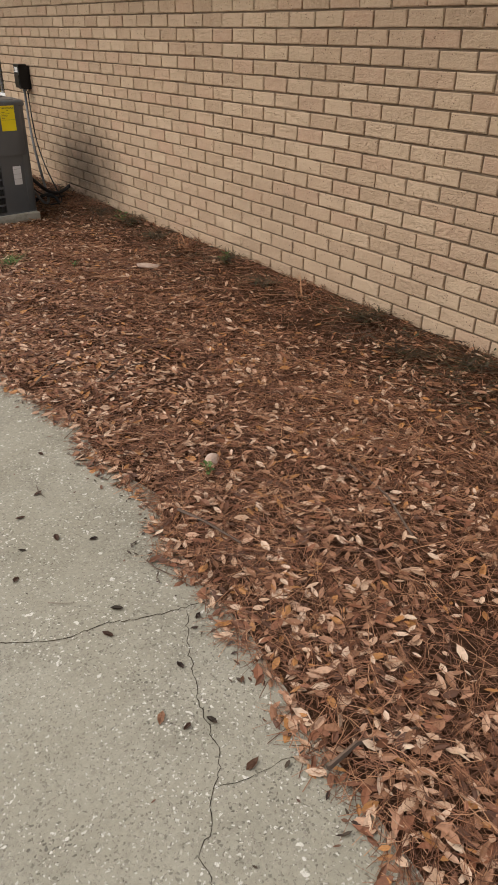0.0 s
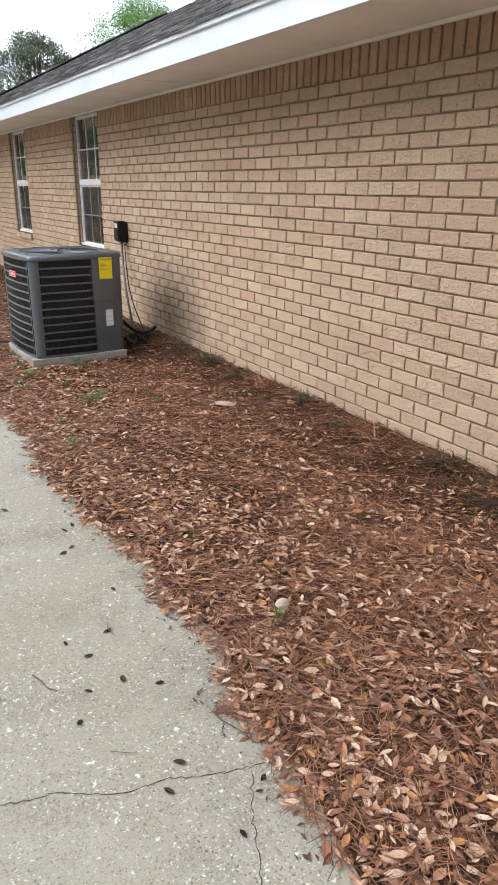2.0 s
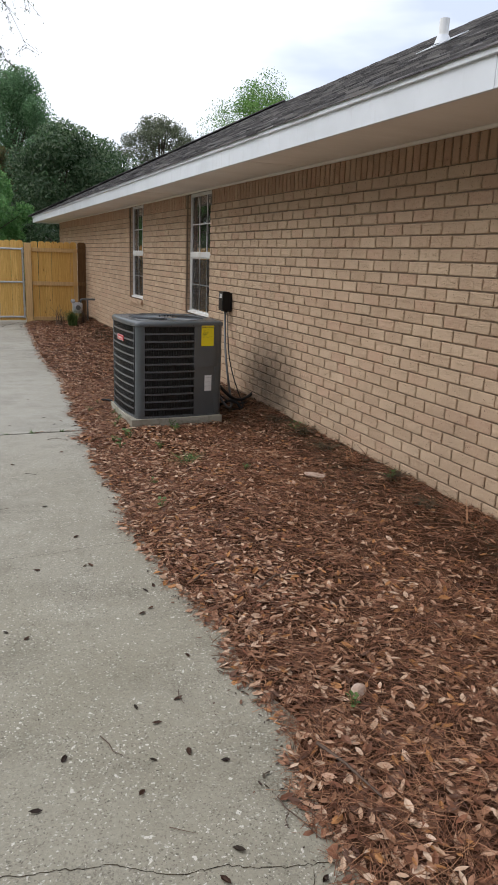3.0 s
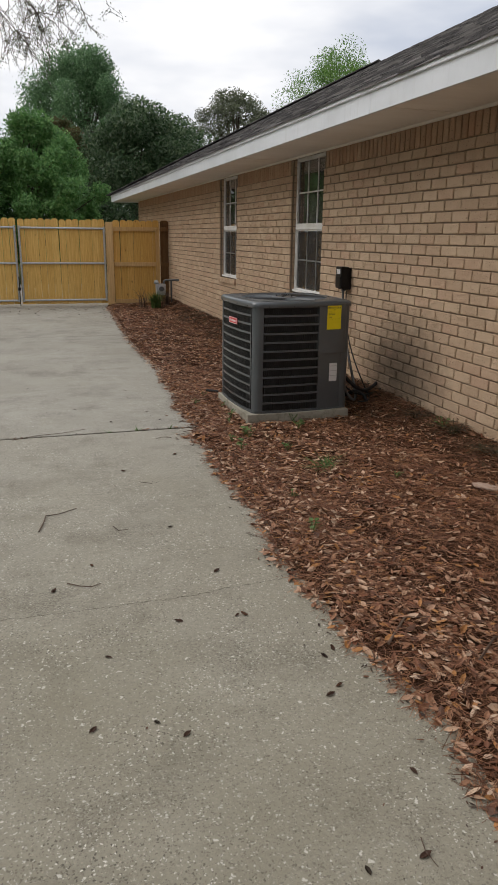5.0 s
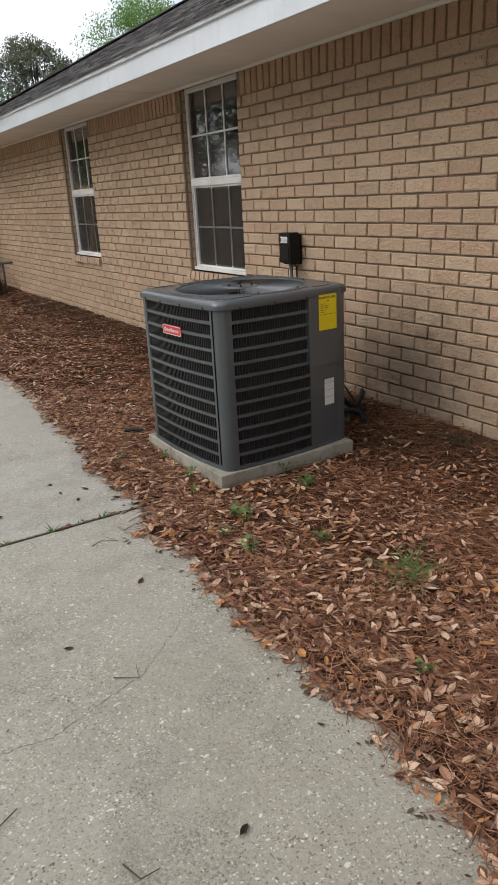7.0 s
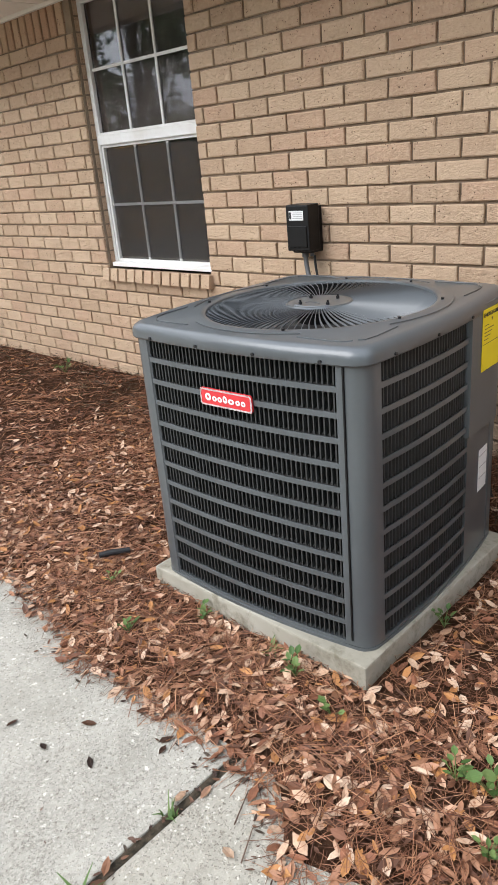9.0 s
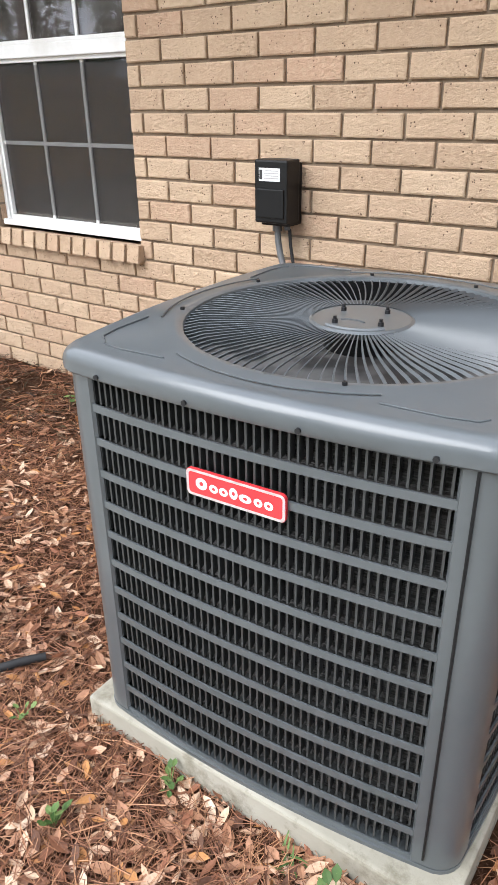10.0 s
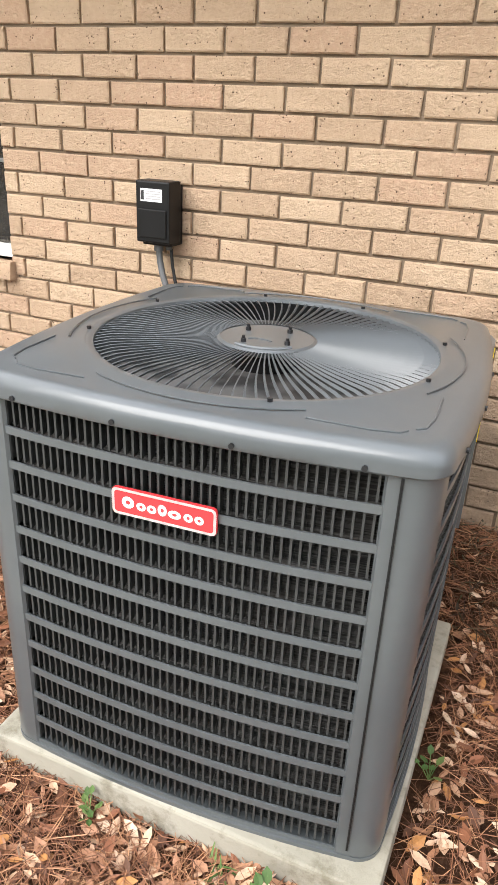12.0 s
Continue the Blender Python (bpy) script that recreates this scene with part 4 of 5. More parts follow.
def corner_post(turn, extra=0.0, z0=0.012, z1=TOP - 0.034):
    """A rounded corner column between two sides."""
    bm = bmesh.new()
    pts = []
    h = HALF + 0.003
    for u in (h - CORNER - 0.026 - extra, h - CORNER - 0.012, h - CORNER):
        pts.append((side_offset(min(u, HALF - CORNER)) + 0.003, u))
    for k in range(1, 8):
        a = radians(90 * k / 8)
        pts.append((h - CORNER + CORNER * math.cos(a), h - CORNER + CORNER * math.sin(a)))
    for u in (h - CORNER, h - CORNER - 0.012, h - CORNER - 0.018):
        pts.append((u, side_offset(min(u, HALF - CORNER)) + 0.003))
    inner = [(x * 0.985, y * 0.985) for x, y in pts]
    return prism(pts + inner[::-1], z0, z1)


post_me = mesh_of(corner_post(0), "corner_post", unit_mat, True)
for turn in (0, 90, 180, 270):
    shared("corner_post", post_me, unit, pose(0, 0, 0, 0, 0, turn))
seam = part("panel_seam", block(-HALF - 0.0085, -HALF - 0.0, -0.367, -0.363, 0.03, TOP - 0.046), black_mat, unit, "black gap beside the corner post")

# service side: lower panel, upper cover and labels, on the side that faces -y
svc = strip(near_hi + 0.006, wide + 0.006, base_h, TOP - 0.03, 12, 0.01)
ob = part("service_panel", svc, unit_mat, unit)
ob.matrix_local = pose(0, 0, 0, 0, 0, 270)
cov = bmesh.new()
pts = [(HALF + BULGE + 0.006, u) for u in np.linspace(near_hi - 0.003, wide - 0.045, 6)] + [(HALF + 0.02, wide - 0.01), (HALF - 0.01, wide + 0.035), (HALF - 0.05, wide + 0.05)]
inner = [(x - 0.02, y - 0.004) for x, y in pts]
ob = part("electrical_cover", prism(pts + inner[::-1], 0.475, TOP - 0.02), unit_mat, unit, "flat grey electrical access cover", True)
ob.matrix_local = pose(0, 0, 0, 0, 0, 270)
label_y = -(HALF + BULGE + 0.0075)
lab = part("energy_label", block(-0.062, 0.062, -0.0008, 0.0008, -0.095, 0.095), yellow_mat, unit, "yellow energy label with black heading")
lab.matrix_local = pose(0.252, label_y, 0.762, 0, 0, 0)
head = new("heading", text_mesh("ENERGYGUIDE", 0.0175, ink_mat))
head.parent = lab
head.matrix_local = pose(0, -0.0016, 0.078, 90, 0, 0)
part("label_line", block(-0.055, 0.055, -0.0014, -0.0009, -0.012, -0.0105), ink_mat, lab)
for i in range(5):
    z = 0.045 - i * 0.011
    part("label_line", block(-0.05, -0.05 + 0.03 + 0.012 * ((i * 3) % 4), -0.0013, -0.0009, z, z + 0.0022), ink_mat, lab)
part("label_arrow", prism(((-0.006, 0.0), (0.006, 0.0), (0.0, 0.010)), -0.0002, 0.0002), ink_mat, lab).matrix_local = pose(0.002, -0.0013, 0.064, 90, 180, 0)
data = part("data_label", block(-0.036, 0.036, -0.0008, 0.0008, -0.075, 0.075), paper_mat, unit, "white rating label with faint lines of print")
data.matrix_local = pose(0.272, -(side_offset(0.272) + 0.0028), 0.312, 0, 0, 3.4)
for i in range(3):
    part("label_line", block(-0.033, 0.033, -0.0013, -0.0009, 0.05 - i * 0.04, 0.053 - i * 0.04), faint_ink_mat, data)

# cap with its round opening
cap_half = HALF + 0.014
RING, HUB = 0.360, 0.102


def cap_outline(inset):
    return outline(cap_half - inset, BULGE, CORNER + 0.004)


def ring_outline(r):
    n = len(outline())
    pts = []
    for x, y in outline():
        a = math.atan2(y, x)
        pts.append((r * math.cos(a), r * math.sin(a)))
    return pts


levels = [(cap_outline(0.003), TOP - 0.046), (cap_outline(0.0), TOP - 0.042), (cap_outline(0.0), TOP - 0.026), (cap_outline(0.002), TOP - 0.0175), (cap_outline(0.0065), TOP - 0.0095), (cap_outline(0.014), TOP - 0.0035), (cap_outline(0.023), TOP - 0.0005), (cap_outline(0.030), TOP)]
levels += [(ring_outline(RING + 0.026), TOP + 0.001), (ring_outline(RING + 0.018), TOP + 0.004), (ring_outline(RING + 0.006), TOP + 0.004), (ring_outline(RING), TOP + 0.001), (ring_outline(RING - 0.002), TOP - 0.007)]
part("cap", loft(levels, False, False), unit_mat, unit, "grey pressed steel top with rounded edges", True)
part("shroud", loft([(ring_outline(RING - 0.003), TOP - 0.22), (ring_outline(RING - 0.003), TOP - 0.007)], False, True), black_mat, unit, "black fan shroud", True)

# fan guard: radial vanes, hub disc, bolts
guard = part("fan_guard", disc(HUB, TOP - 0.006, TOP + 0.003, 48), unit_mat, unit, "round fan guard with radial vanes and hub plate")
part("hub_rim", loft([([(HUB * math.cos(a), HUB * math.sin(a)) for a in np.linspace(0, 6.2832, 60, False)], TOP - 0.010), ([((HUB + 0.004) * math.cos(a), (HUB + 0.004) * math.sin(a)) for a in np.linspace(0, 6.2832, 60, False)], TOP + 0.0005), ([((HUB - 0.002) * math.cos(a), (HUB - 0.002) * math.sin(a)) for a in np.linspace(0, 6.2832, 60, False)], TOP + 0.0045)], False, False), unit_mat, guard, smooth=True)
VANES = 104
vb = bmesh.new()
rings = []
for i in range(9):
    s = i / 8
    r = HUB - 0.002 + (RING - HUB) * s
    lean = radians(66 - 4 * s)
    tw = 0.05 * s * s
    half_w = 0.0017 + 0.0015 * s
    c, sn = math.cos(lean), math.sin(lean)
    mid = Vector((r * math.cos(tw), r * math.sin(tw), TOP - 0.0005 - 0.002 * math.sin(s * 3.14) - 0.006 * max(0.0, s - 0.86) / 0.14))
    d = Vector((0, c, sn)) * half_w
    nrm = Vector((0, -sn, c)) * 0.0009
    rings.append([vb.verts.new(mid + a) for a in (d + nrm, d - nrm, -d - nrm, -d + nrm)])
for a, b in zip(rings, rings[1:]):
    for k in range(4):
        vb.faces.new((a[k], b[k], b[(k + 1) % 4], a[(k + 1) % 4]))
vb.faces.new(rings[0])
vb.faces.new(rings[-1][::-1])
bmesh.ops.recalc_face_normals(vb, faces=vb.faces)
vane_me = mesh_of(vb, "vane", vane_mat, False)
for i in range(VANES):
    shared("vane", vane_me, guard, pose(0, 0, 0, 0, 0, 360 * i / VANES))
for a in (45, 135, 225, 315):
    x, y = 0.064 * math.cos(radians(a + 14)), 0.064 * math.sin(radians(a + 14))
    bm = disc(0.0035, TOP + 0.002, TOP + 0.017, 10, at=(x, y))
    disc(0.0062, TOP + 0.002, TOP + 0.011, 6, bm=bm, at=(x, y))
    part("bolt", bm, screw_mat, guard, "black threaded stud with nut")
emb = rod([(0.085 * math.cos(radians(a)) , 0.085 * math.sin(radians(a)), TOP + 0.0025) for a in range(150, 236, 6)], 0.0045, 6)
part("embossed_ridge", emb, unit_mat, guard)
emb = rod([(-0.03, 0.032, TOP + 0.0032), (-0.02, 0.02, TOP + 0.0032), (-0.022, -0.008, TOP + 0.0032), (-0.03, -0.02, TOP + 0.0032)], 0.0022, 5)
part("embossed_ridge", emb, unit_mat, guard)

# fan and motor below
part("motor", disc(0.075, TOP - 0.20, TOP - 0.02, 24), black_mat, unit, "black fan motor")
for a in (20, 140, 260):
    bm = bmesh.new()
    rows = []
    for i in range(8):
        s = i / 7
        r = 0.06 + 0.285 * s
        sweep = 0.25 * s
        w0, w1 = -0.28 - 0.12 * s, 0.30 + 0.2 * s
        row = []
        for k in range(7):
            th = w0 + (w1 - w0) * k / 6 + sweep
            row.append(bm.verts.new((r * math.cos(th), r * math.sin(th), TOP - 0.085 + 0.055 * (k / 6 - 0.5) * (1.2 - 0.4 * s))))
        rows.append(row)
    for p, q in zip(rows, rows[1:]):
        for k in range(6):
            bm.faces.new((p[k], q[k], q[k + 1], p[k + 1]))
    bmesh.ops.solidify(bm, geom=bm.faces[:], thickness=0.0025)
    ob = part("fan_blade", bm, blade_mat, unit, "dark grey metal fan blade", True)
    ob.matrix_local = pose(0, 0, 0, 0, 0, a)

# pressed ridges on the cap and screws round its skirt
for turn in (0, 90, 180, 270):
    arc = [((RING + 0.048) * math.cos(radians(a)), (RING + 0.048) * math.sin(radians(a)), TOP + 0.0035) for a in range(-28, 32, 4)]
    ob = part("pressed_ridge", rod(arc, 0.0018, 6), unit_mat, unit, smooth=True)
    ob.matrix_local = pose(0, 0, 0, 0, 0, turn)
    line = [(0.388, 0.20, TOP + 0.0022), (0.388, 0.30, TOP + 0.0018), (0.380, 0.345, TOP + 0.0016), (0.366, 0.356, TOP + 0.0016)]
    for flip in (1, -1):
        ob = part("pressed_ridge", rod([(x, flip * y, z) for x, y, z in line], 0.0017, 6), unit_mat, unit, smooth=True)
        ob.matrix_local = pose(0, 0, 0, 0, 0, turn)
    for u in (-0.31, -0.105, 0.105, 0.31):
        bm = disc(0.0048, 0, 0.005, 10)
        ob = part("screw", bm, screw_mat, unit)
        ob.matrix_local = pose(0, 0, 0, 0, 0, turn) @ pose(side_offset(u, cap_half) - 0.001, u, TOP - 0.037, 0, 90, 0)
for a in (20, 65, 110, 155, 200, 250, 290, 340):
    x, y = (RING + 0.016) * math.cos(radians(a)), (RING + 0.016) * math.sin(radians(a))
    if a % 2 == 0 or a == 65:
        part("screw", disc(0.0048, TOP + 0.004, TOP + 0.010, 8, at=(x, y)), screw_mat, unit)

# maker's plate: red with a white rim and plain white shapes
plate = part("maker_plate", prism(rounded_rect(0.196, 0.052, 0.009), 0.0, 0.006), red_mat, unit, "red plate with white border")
plate.matrix_local = pose(-(side_offset(0.03) + 0.001), 0.016, 0.709, 90, 0, -90)
rim_out, rim_in = rounded_rect(0.195, 0.051, 0.009), rounded_rect(0.185, 0.041, 0.006)
bm = bmesh.new()
o = [bm.verts.new((x, y, 0.0068)) for x, y in rim_out]
i_ = [bm.verts.new((x, y, 0.0068)) for x, y in rim_in]
for k in range(len(o)):
    bm.faces.new((o[k], o[(k + 1) % len(o)], i_[(k + 1) % len(o)], i_[k]))
bmesh.ops.solidify(bm, geom=bm.faces[:], thickness=0.001)
part("rim", bm, white_mat, plate)
for x, w, h, dy in ((-0.066, 0.024, 0.023, 0.001), (-0.041, 0.018, 0.016, -0.002), (-0.021, 0.018, 0.016, -0.002), (-0.001, 0.017, 0.022, 0.001), (0.022, 0.025, 0.016, -0.002), (0.047, 0.017, 0.016, -0.002), (0.067, 0.017, 0.016, -0.002)):
    bm = bmesh.new()
    n = 16
    ow, oh, iw, ih = w / 2, h / 2, w / 2 * 0.36, h / 2 * 0.36
    oo = [bm.verts.new((x + ow * math.cos(6.2832 * k / n), dy + oh * math.sin(6.2832 * k / n), 0.0072)) for k in range(n)]
    ii = [bm.verts.new((x + iw * math.cos(6.2832 * k / n), dy + ih * math.sin(6.2832 * k / n), 0.0072)) for k in range(n)]
    for k in range(n):
        bm.faces.new((oo[k], oo[(k + 1) % n], ii[(k + 1) % n], ii[k]))
    part("white_shape", bm, white_mat, plate)

# ---- disconnect box, conduit and line set on the wall ----
boxd = thing("disconnect_box", pose(2.80, 7.685, 1.0), "black plastic electrical disconnect box on the brick wall", "electrical box")
part("back_box", block(-0.085, 0.0, -0.058, 0.058, 0.0, 0.205, 0.006), black_mat, boxd)
part("cover", block(-0.112, -0.03, -0.066, 0.066, 0.012, 0.218, 0.007), black_mat, boxd)
part("cover_lip", block(-0.118, -0.108, -0.055, 0.055, 0.03, 0.125, 0.003), black_mat, boxd)
lab = part("box_label", block(-0.1135, -0.1122, -0.038, 0.046, 0.150, 0.192), paper_mat, boxd, "small white printed label")
part("label_mark", block(-0.1142, -0.1137, 0.032, 0.044, 0.155, 0.186), ink_mat, lab)
for i in range(4):
    part("label_line", block(-0.1142, -0.1137, -0.033, 0.025 - 0.006 * (i % 2), 0.158 + i * 0.008, 0.161 + i * 0.008), faint_ink_mat, lab)
part("fitting", disc(0.017, -0.022, 0.004, 14, at=(-0.05, 0.012)), conduit_mat, boxd)
part("fitting", disc(0.010, -0.016, 0.004, 12, at=(-0.05, -0.030)), conduit_mat, boxd)

whip = tagged(part("conduit", rod(bezier((2.75, 7.697, 0.985), (2.745, 7.68, 0.62), (2.52, 7.05, 0.55), (2.50, 6.78, 0.16), 24) + bezier((2.50, 6.78, 0.16), (2.49, 6.72, 0.08), (2.40, 6.66, 0.10), (2.30, 6.66, 0.30), 10)[1:], 0.0115, 10), conduit_mat, smooth=True), "grey flexible electrical conduit hanging from the box", "conduit")
wire = tagged(part("cable", rod(bezier((2.765, 7.655, 0.985), (2.77, 7.64, 0.6), (2.6, 7.2, 0.5), (2.62, 6.85, 0.20), 20) + bezier((2.62, 6.85, 0.20), (2.62, 6.74, 0.12), (2.6, 6.6, 0.12), (2.45, 6.62, 0.12), 10)[1:], 0.006, 8), rubber_mat, smooth=True), "thin black cable running down the brick wall", "cable")
line_set = tagged(part("line_set", rod(bezier((2.27, 6.68, 0.40), (2.40, 6.66, 0.30), (2.50, 6.70, 0.10), (2.81, 6.98, 0.20), 18), 0.016, 10), rubber_mat, smooth=True), "black insulated refrigerant line from unit to wall", "refrigerant pipe")
line_small = tagged(part("liquid_line", rod(bezier((2.26, 6.66, 0.34), (2.36, 6.64, 0.22), (2.48, 6.66, 0.10), (2.81, 6.88, 0.17), 18), 0.006, 8), rubber_mat, smooth=True), "thin dark refrigerant line beside the insulated one", "refrigerant pipe")
line_loop = tagged(part("line_set", rod(bezier((2.38, 6.80, 0.13), (2.46, 6.66, 0.24), (2.56, 6.70, 0.20), (2.55, 6.62, 0.06), 18), 0.014, 10), rubber_mat, smooth=True), "black insulated refrigerant line coiled by the wall", "refrigerant pipe")

# ---- fence with double gate ----
PICKET = 0.137


def picket_mesh(h, w, r):
    e = 0.03
    pts = [(-w / 2, 0), (w / 2, 0), (w / 2, h - e), (w / 2 - e, h), (-w / 2 + e, h), (-w / 2, h - e)]
    bm = prism(pts, 0.0, 0.016)
    bm.transform(Matrix.Rotation(radians(90), 4, "X"))
    return bm


pk = [mesh_of(picket_mesh(1.73 + d, PICKET - 0.004, None), "picket", picket_mat) for d in (0.0, 0.008, -0.006)]
fr = random.Random(5)


def fence_panel(x0, x1, name, label, category, frame_kind, group=""):
    ob = thing(name, pose(x0, FENCE, 0), label, category, group)
    w = x1 - x0
    n = max(1, round(w / PICKET))
    for i in range(n):
        shared("picket", fr.choice(pk), ob, pose((i + 0.5) * w / n, 0.02 + fr.uniform(0, 0.004), 0.05 + fr.uniform(-0.004, 0.004), 0, fr.uniform(-0.3, 0.3), 0) @ Matrix.Diagonal((w / n / PICKET, 1, 1, 1)))
    if frame_kind == "metal":
        for z in (0.13, 0.89, 1.60):
            part("rail", rod([(0.03, -0.025, z), (w - 0.03, -0.025, z)], 0.021, 10), galv_mat, ob, "galvanised steel tube", True)
        for x in (0.03, w - 0.03):
            part("stile", rod([(x, -0.028, 0.10), (x, -0.028, 1.64)], 0.022, 10), galv_mat, ob, "galvanised steel tube", True)
        for z in (0.3, 1.55):
            part("hinge", block(w - 0.055, w - 0.005, -0.06, -0.02, z - 0.03, z + 0.03, 0.004), galv_mat, ob)
    else:
        for z in (0.09, 0.87, 1.60):
            part("rail", block(0.0, w, -0.042, -0.004, z - 0.043, z + 0.043, 0.004), post_mat, ob)
    return ob


gate_r = fence_panel(-0.34, 1.435, "wooden_gate", "honey-coloured cedar picket gate on a galvanised steel frame", "gate", "metal", "driveway gate leaves")
gate_l = fence_panel(-2.14, -0.37, "wooden_gate", "honey-coloured cedar picket gate leaf on a steel frame", "gate", "metal", "driveway gate leaves")
drop = thing("drop_rod", pose(-0.38, FENCE - 0.07, 0.0), "dark metal drop rod at the meeting of the gate leaves", "gate latch")
part("rod", rod([(0, 0, 0.02), (0, 0, 0.62)], 0.008, 8), screw_mat, drop)
part("bracket", block(-0.03, 0.03, -0.015, 0.02, 0.34, 0.40, 0.004), screw_mat, drop)
fixed = fence_panel(1.60, 2.59, "fence_panel", "cedar picket fence panel with wooden rails beside the brick wall", "fence", "wood")
part("batten", block(0.895, 0.975, -0.082, -0.046, 0.05, 1.62, 0.004), post_mat, fixed, "upright pale pine batten")
old_end = fence_panel(2.60, 2.785, "fence_panel", "narrow weathered brown fence end against the brick wall", "fence", "wood")
for piece in old_end.children:
    piece.data = piece.data.copy()
    piece.data.materials[0] = old_wood_mat
for x, label in ((1.515, "square pale pine gate post"), (-2.23, "square pale pine gate post at the far gate hinge")):
    gate_post = tagged(part("gate_post", block(x - 0.07, x + 0.07, FENCE - 0.08, FENCE + 0.06, -0.3, 1.74, 0.006), post_mat), label, "fence post")
left_fence = fence_panel(-9.0, -2.31, "fence_panel", "long run of cedar picket fence with wooden rails", "fence", "wood")

# ---- gas meter by the fence ----
meter = thing("gas_meter", pose(2.42, 16.0, 0.05), "grey gas meter with steel piping beside the brick wall", "gas meter")
part("body", block(-0.10, 0.10, -0.07, 0.09, 0.24, 0.47, 0.03), galv_mat, meter, smooth=True)
part("dial", disc(0.05, 0.0, 0.04, 20), conduit_mat, meter).matrix_local = pose(0, -0.07, 0.37, 90, 0, 0)
part("regulator", disc(0.052, 0, 0.04, 20, r_top=0.035), galv_mat, meter).matrix_local = pose(-0.10, -0.04, 0.50, 55, 0, 0)
part("riser", rod([(-0.07, 0, -0.25), (-0.07, 0, 0.52)], 0.016, 10), conduit_mat, meter, smooth=True)
part("pipe", rod([(0.07, 0, 0.44), (0.07, 0, 0.52), (0.09, 0, 0.54), (0.39, 0, 0.54)], 0.021, 10), conduit_mat, meter, smooth=True)
part("drop_leg", rod([(0.22, 0, 0.54), (0.22, 0, -0.2)], 0.016, 10), conduit_mat, meter, smooth=True)


def grass_tuft(x, y, z, blades, height, material, label, name="grass_tuft", spread=0.12, group=""):
    r = random.Random(int(x * 917 + y * 131))
    bm = bmesh.new()
    for _ in range(blades):
        a, reach, h, w = r.uniform(0, 6.28), r.uniform(0.1, 1.0) * spread * 1.6, height * r.uniform(0.5, 1.0), r.uniform(0.003, 0.007) * (1 + height)
        bx, by = r.uniform(-1, 1) * spread * 0.4, r.uniform(-1, 1) * spread * 0.4
        d, s = Vector((math.cos(a), math.sin(a), 0)), Vector((-math.sin(a), math.cos(a), 0))
        prev = None
        for k in range(5):
            q = k / 4
            p = Vector((bx, by, 0)) + d * reach * q * q + Vector((0, 0, h * (q - 0.25 * q * q)))
            ww = w * (1 - q * 0.9)
            cur = (bm.verts.new(p - s * ww), bm.verts.new(p + s * ww))
            if prev:
                bm.faces.new((prev[0], prev[1], cur[1], cur[0]))
            prev = cur
    ob = part(name, bm, material)
    ob.matrix_world = pose(x, y, z)
    return tagged(ob, label, "plant", group)


grass_tuft(2.28, 15.82, 0.04, 300, 0.46, weed_mat, "green grassy clump growing round the gas meter", spread=0.2)
grass_tuft(2.02, 15.95, 0.03, 22, 0.62, twig_mat, "dry brown stalks beside the gas meter", "dry_stalks", 0.26)
grass_tuft(2.52, 15.8, 0.10, 60, 0.45, twig_mat, "dark dry stalks beside the gas meter", "dry_stalks", 0.1)


def weed(x, y, size, label="small green weed with round leaves in the mulch"):
    """Small stems with a few broad leaves each."""
    r = random.Random(int(x * 811 + y * 373))
    n = r.randint(7, 13)
    ob = thing("weed", pose(x, y, float(bed_height(x, y)) + 0.006), label, "weed", "weeds in the mulch bed")
    stems = bmesh.new()
    for _ in range(n):
        a, reach, h = r.uniform(0, 6.28), size * r.uniform(0.15, 0.75), size * r.uniform(0.35, 1.0)
        tip = Vector((reach * math.cos(a), reach * math.sin(a), h))
        rod([(0, 0, 0), tip * 0.5 + Vector((0, 0, 0.1 * size)), tip], 0.0012, 4, stems)
        s = size * r.uniform(0.28, 0.5)
        bm = bmesh.new()
        vs = [bm.verts.new(Vector(v) * s) for v in LEAF * np.array([1, 1.7, 1.0])]
        for f in LEAF_FACES.tolist():
            bm.faces.new([vs[i] for i in dict.fromkeys(f)])
        lf = part("leaf", bm, weed_mat, ob)
        lf.matrix_local = Matrix.Translation(tip) @ pose(0, 0, 0, r.uniform(-25, 25), r.uniform(-35, 10), math.degrees(a))
    part("stem", stems, weed_mat, ob)


for x, y, s in ((1.30, 6.62, 0.075), (1.27, 6.0, 0.09), (1.13, 5.73, 0.085), (1.71, 6.13, 0.09), (1.12, 5.94, 0.05), (1.25, 6.45, 0.06), (1.76, 6.40, 0.06), (1.34, 7.05, 0.05), (1.27, 7.47, 0.05), (1.13, 7.19, 0.055), (1.26, 6.09, 0.06), (1.06, 4.23, 0.075), (1.44, 5.63, 0.06), (1.18, 2.06, 0.06), (2.62, 9.83, 0.11), (2.66, 5.6, 0.09), (1.9, 4.9, 0.06), (2.66, 4.1, 0.07), (1.15, 4.75, 0.05), (2.6, 8.7, 0.08)):
    weed(x, y, s)
for x in (0.52, 0.30, 0.78):
    grass_tuft(x, 6.581, -0.01, 9, 0.05, weed_mat, "tiny grass sprouting from the driveway joint", spread=0.04, group="grass in the joint")
grass_tuft(2.70, 3.3, 0.13, 60, 0.10, straw_mat, "dry grass tuft against the brick wall", spread=0.25)
grass_tuft(2.70, 4.6, 0.13, 50, 0.11, straw_mat, "dry grass tuft at the foot of the wall", spread=0.2)
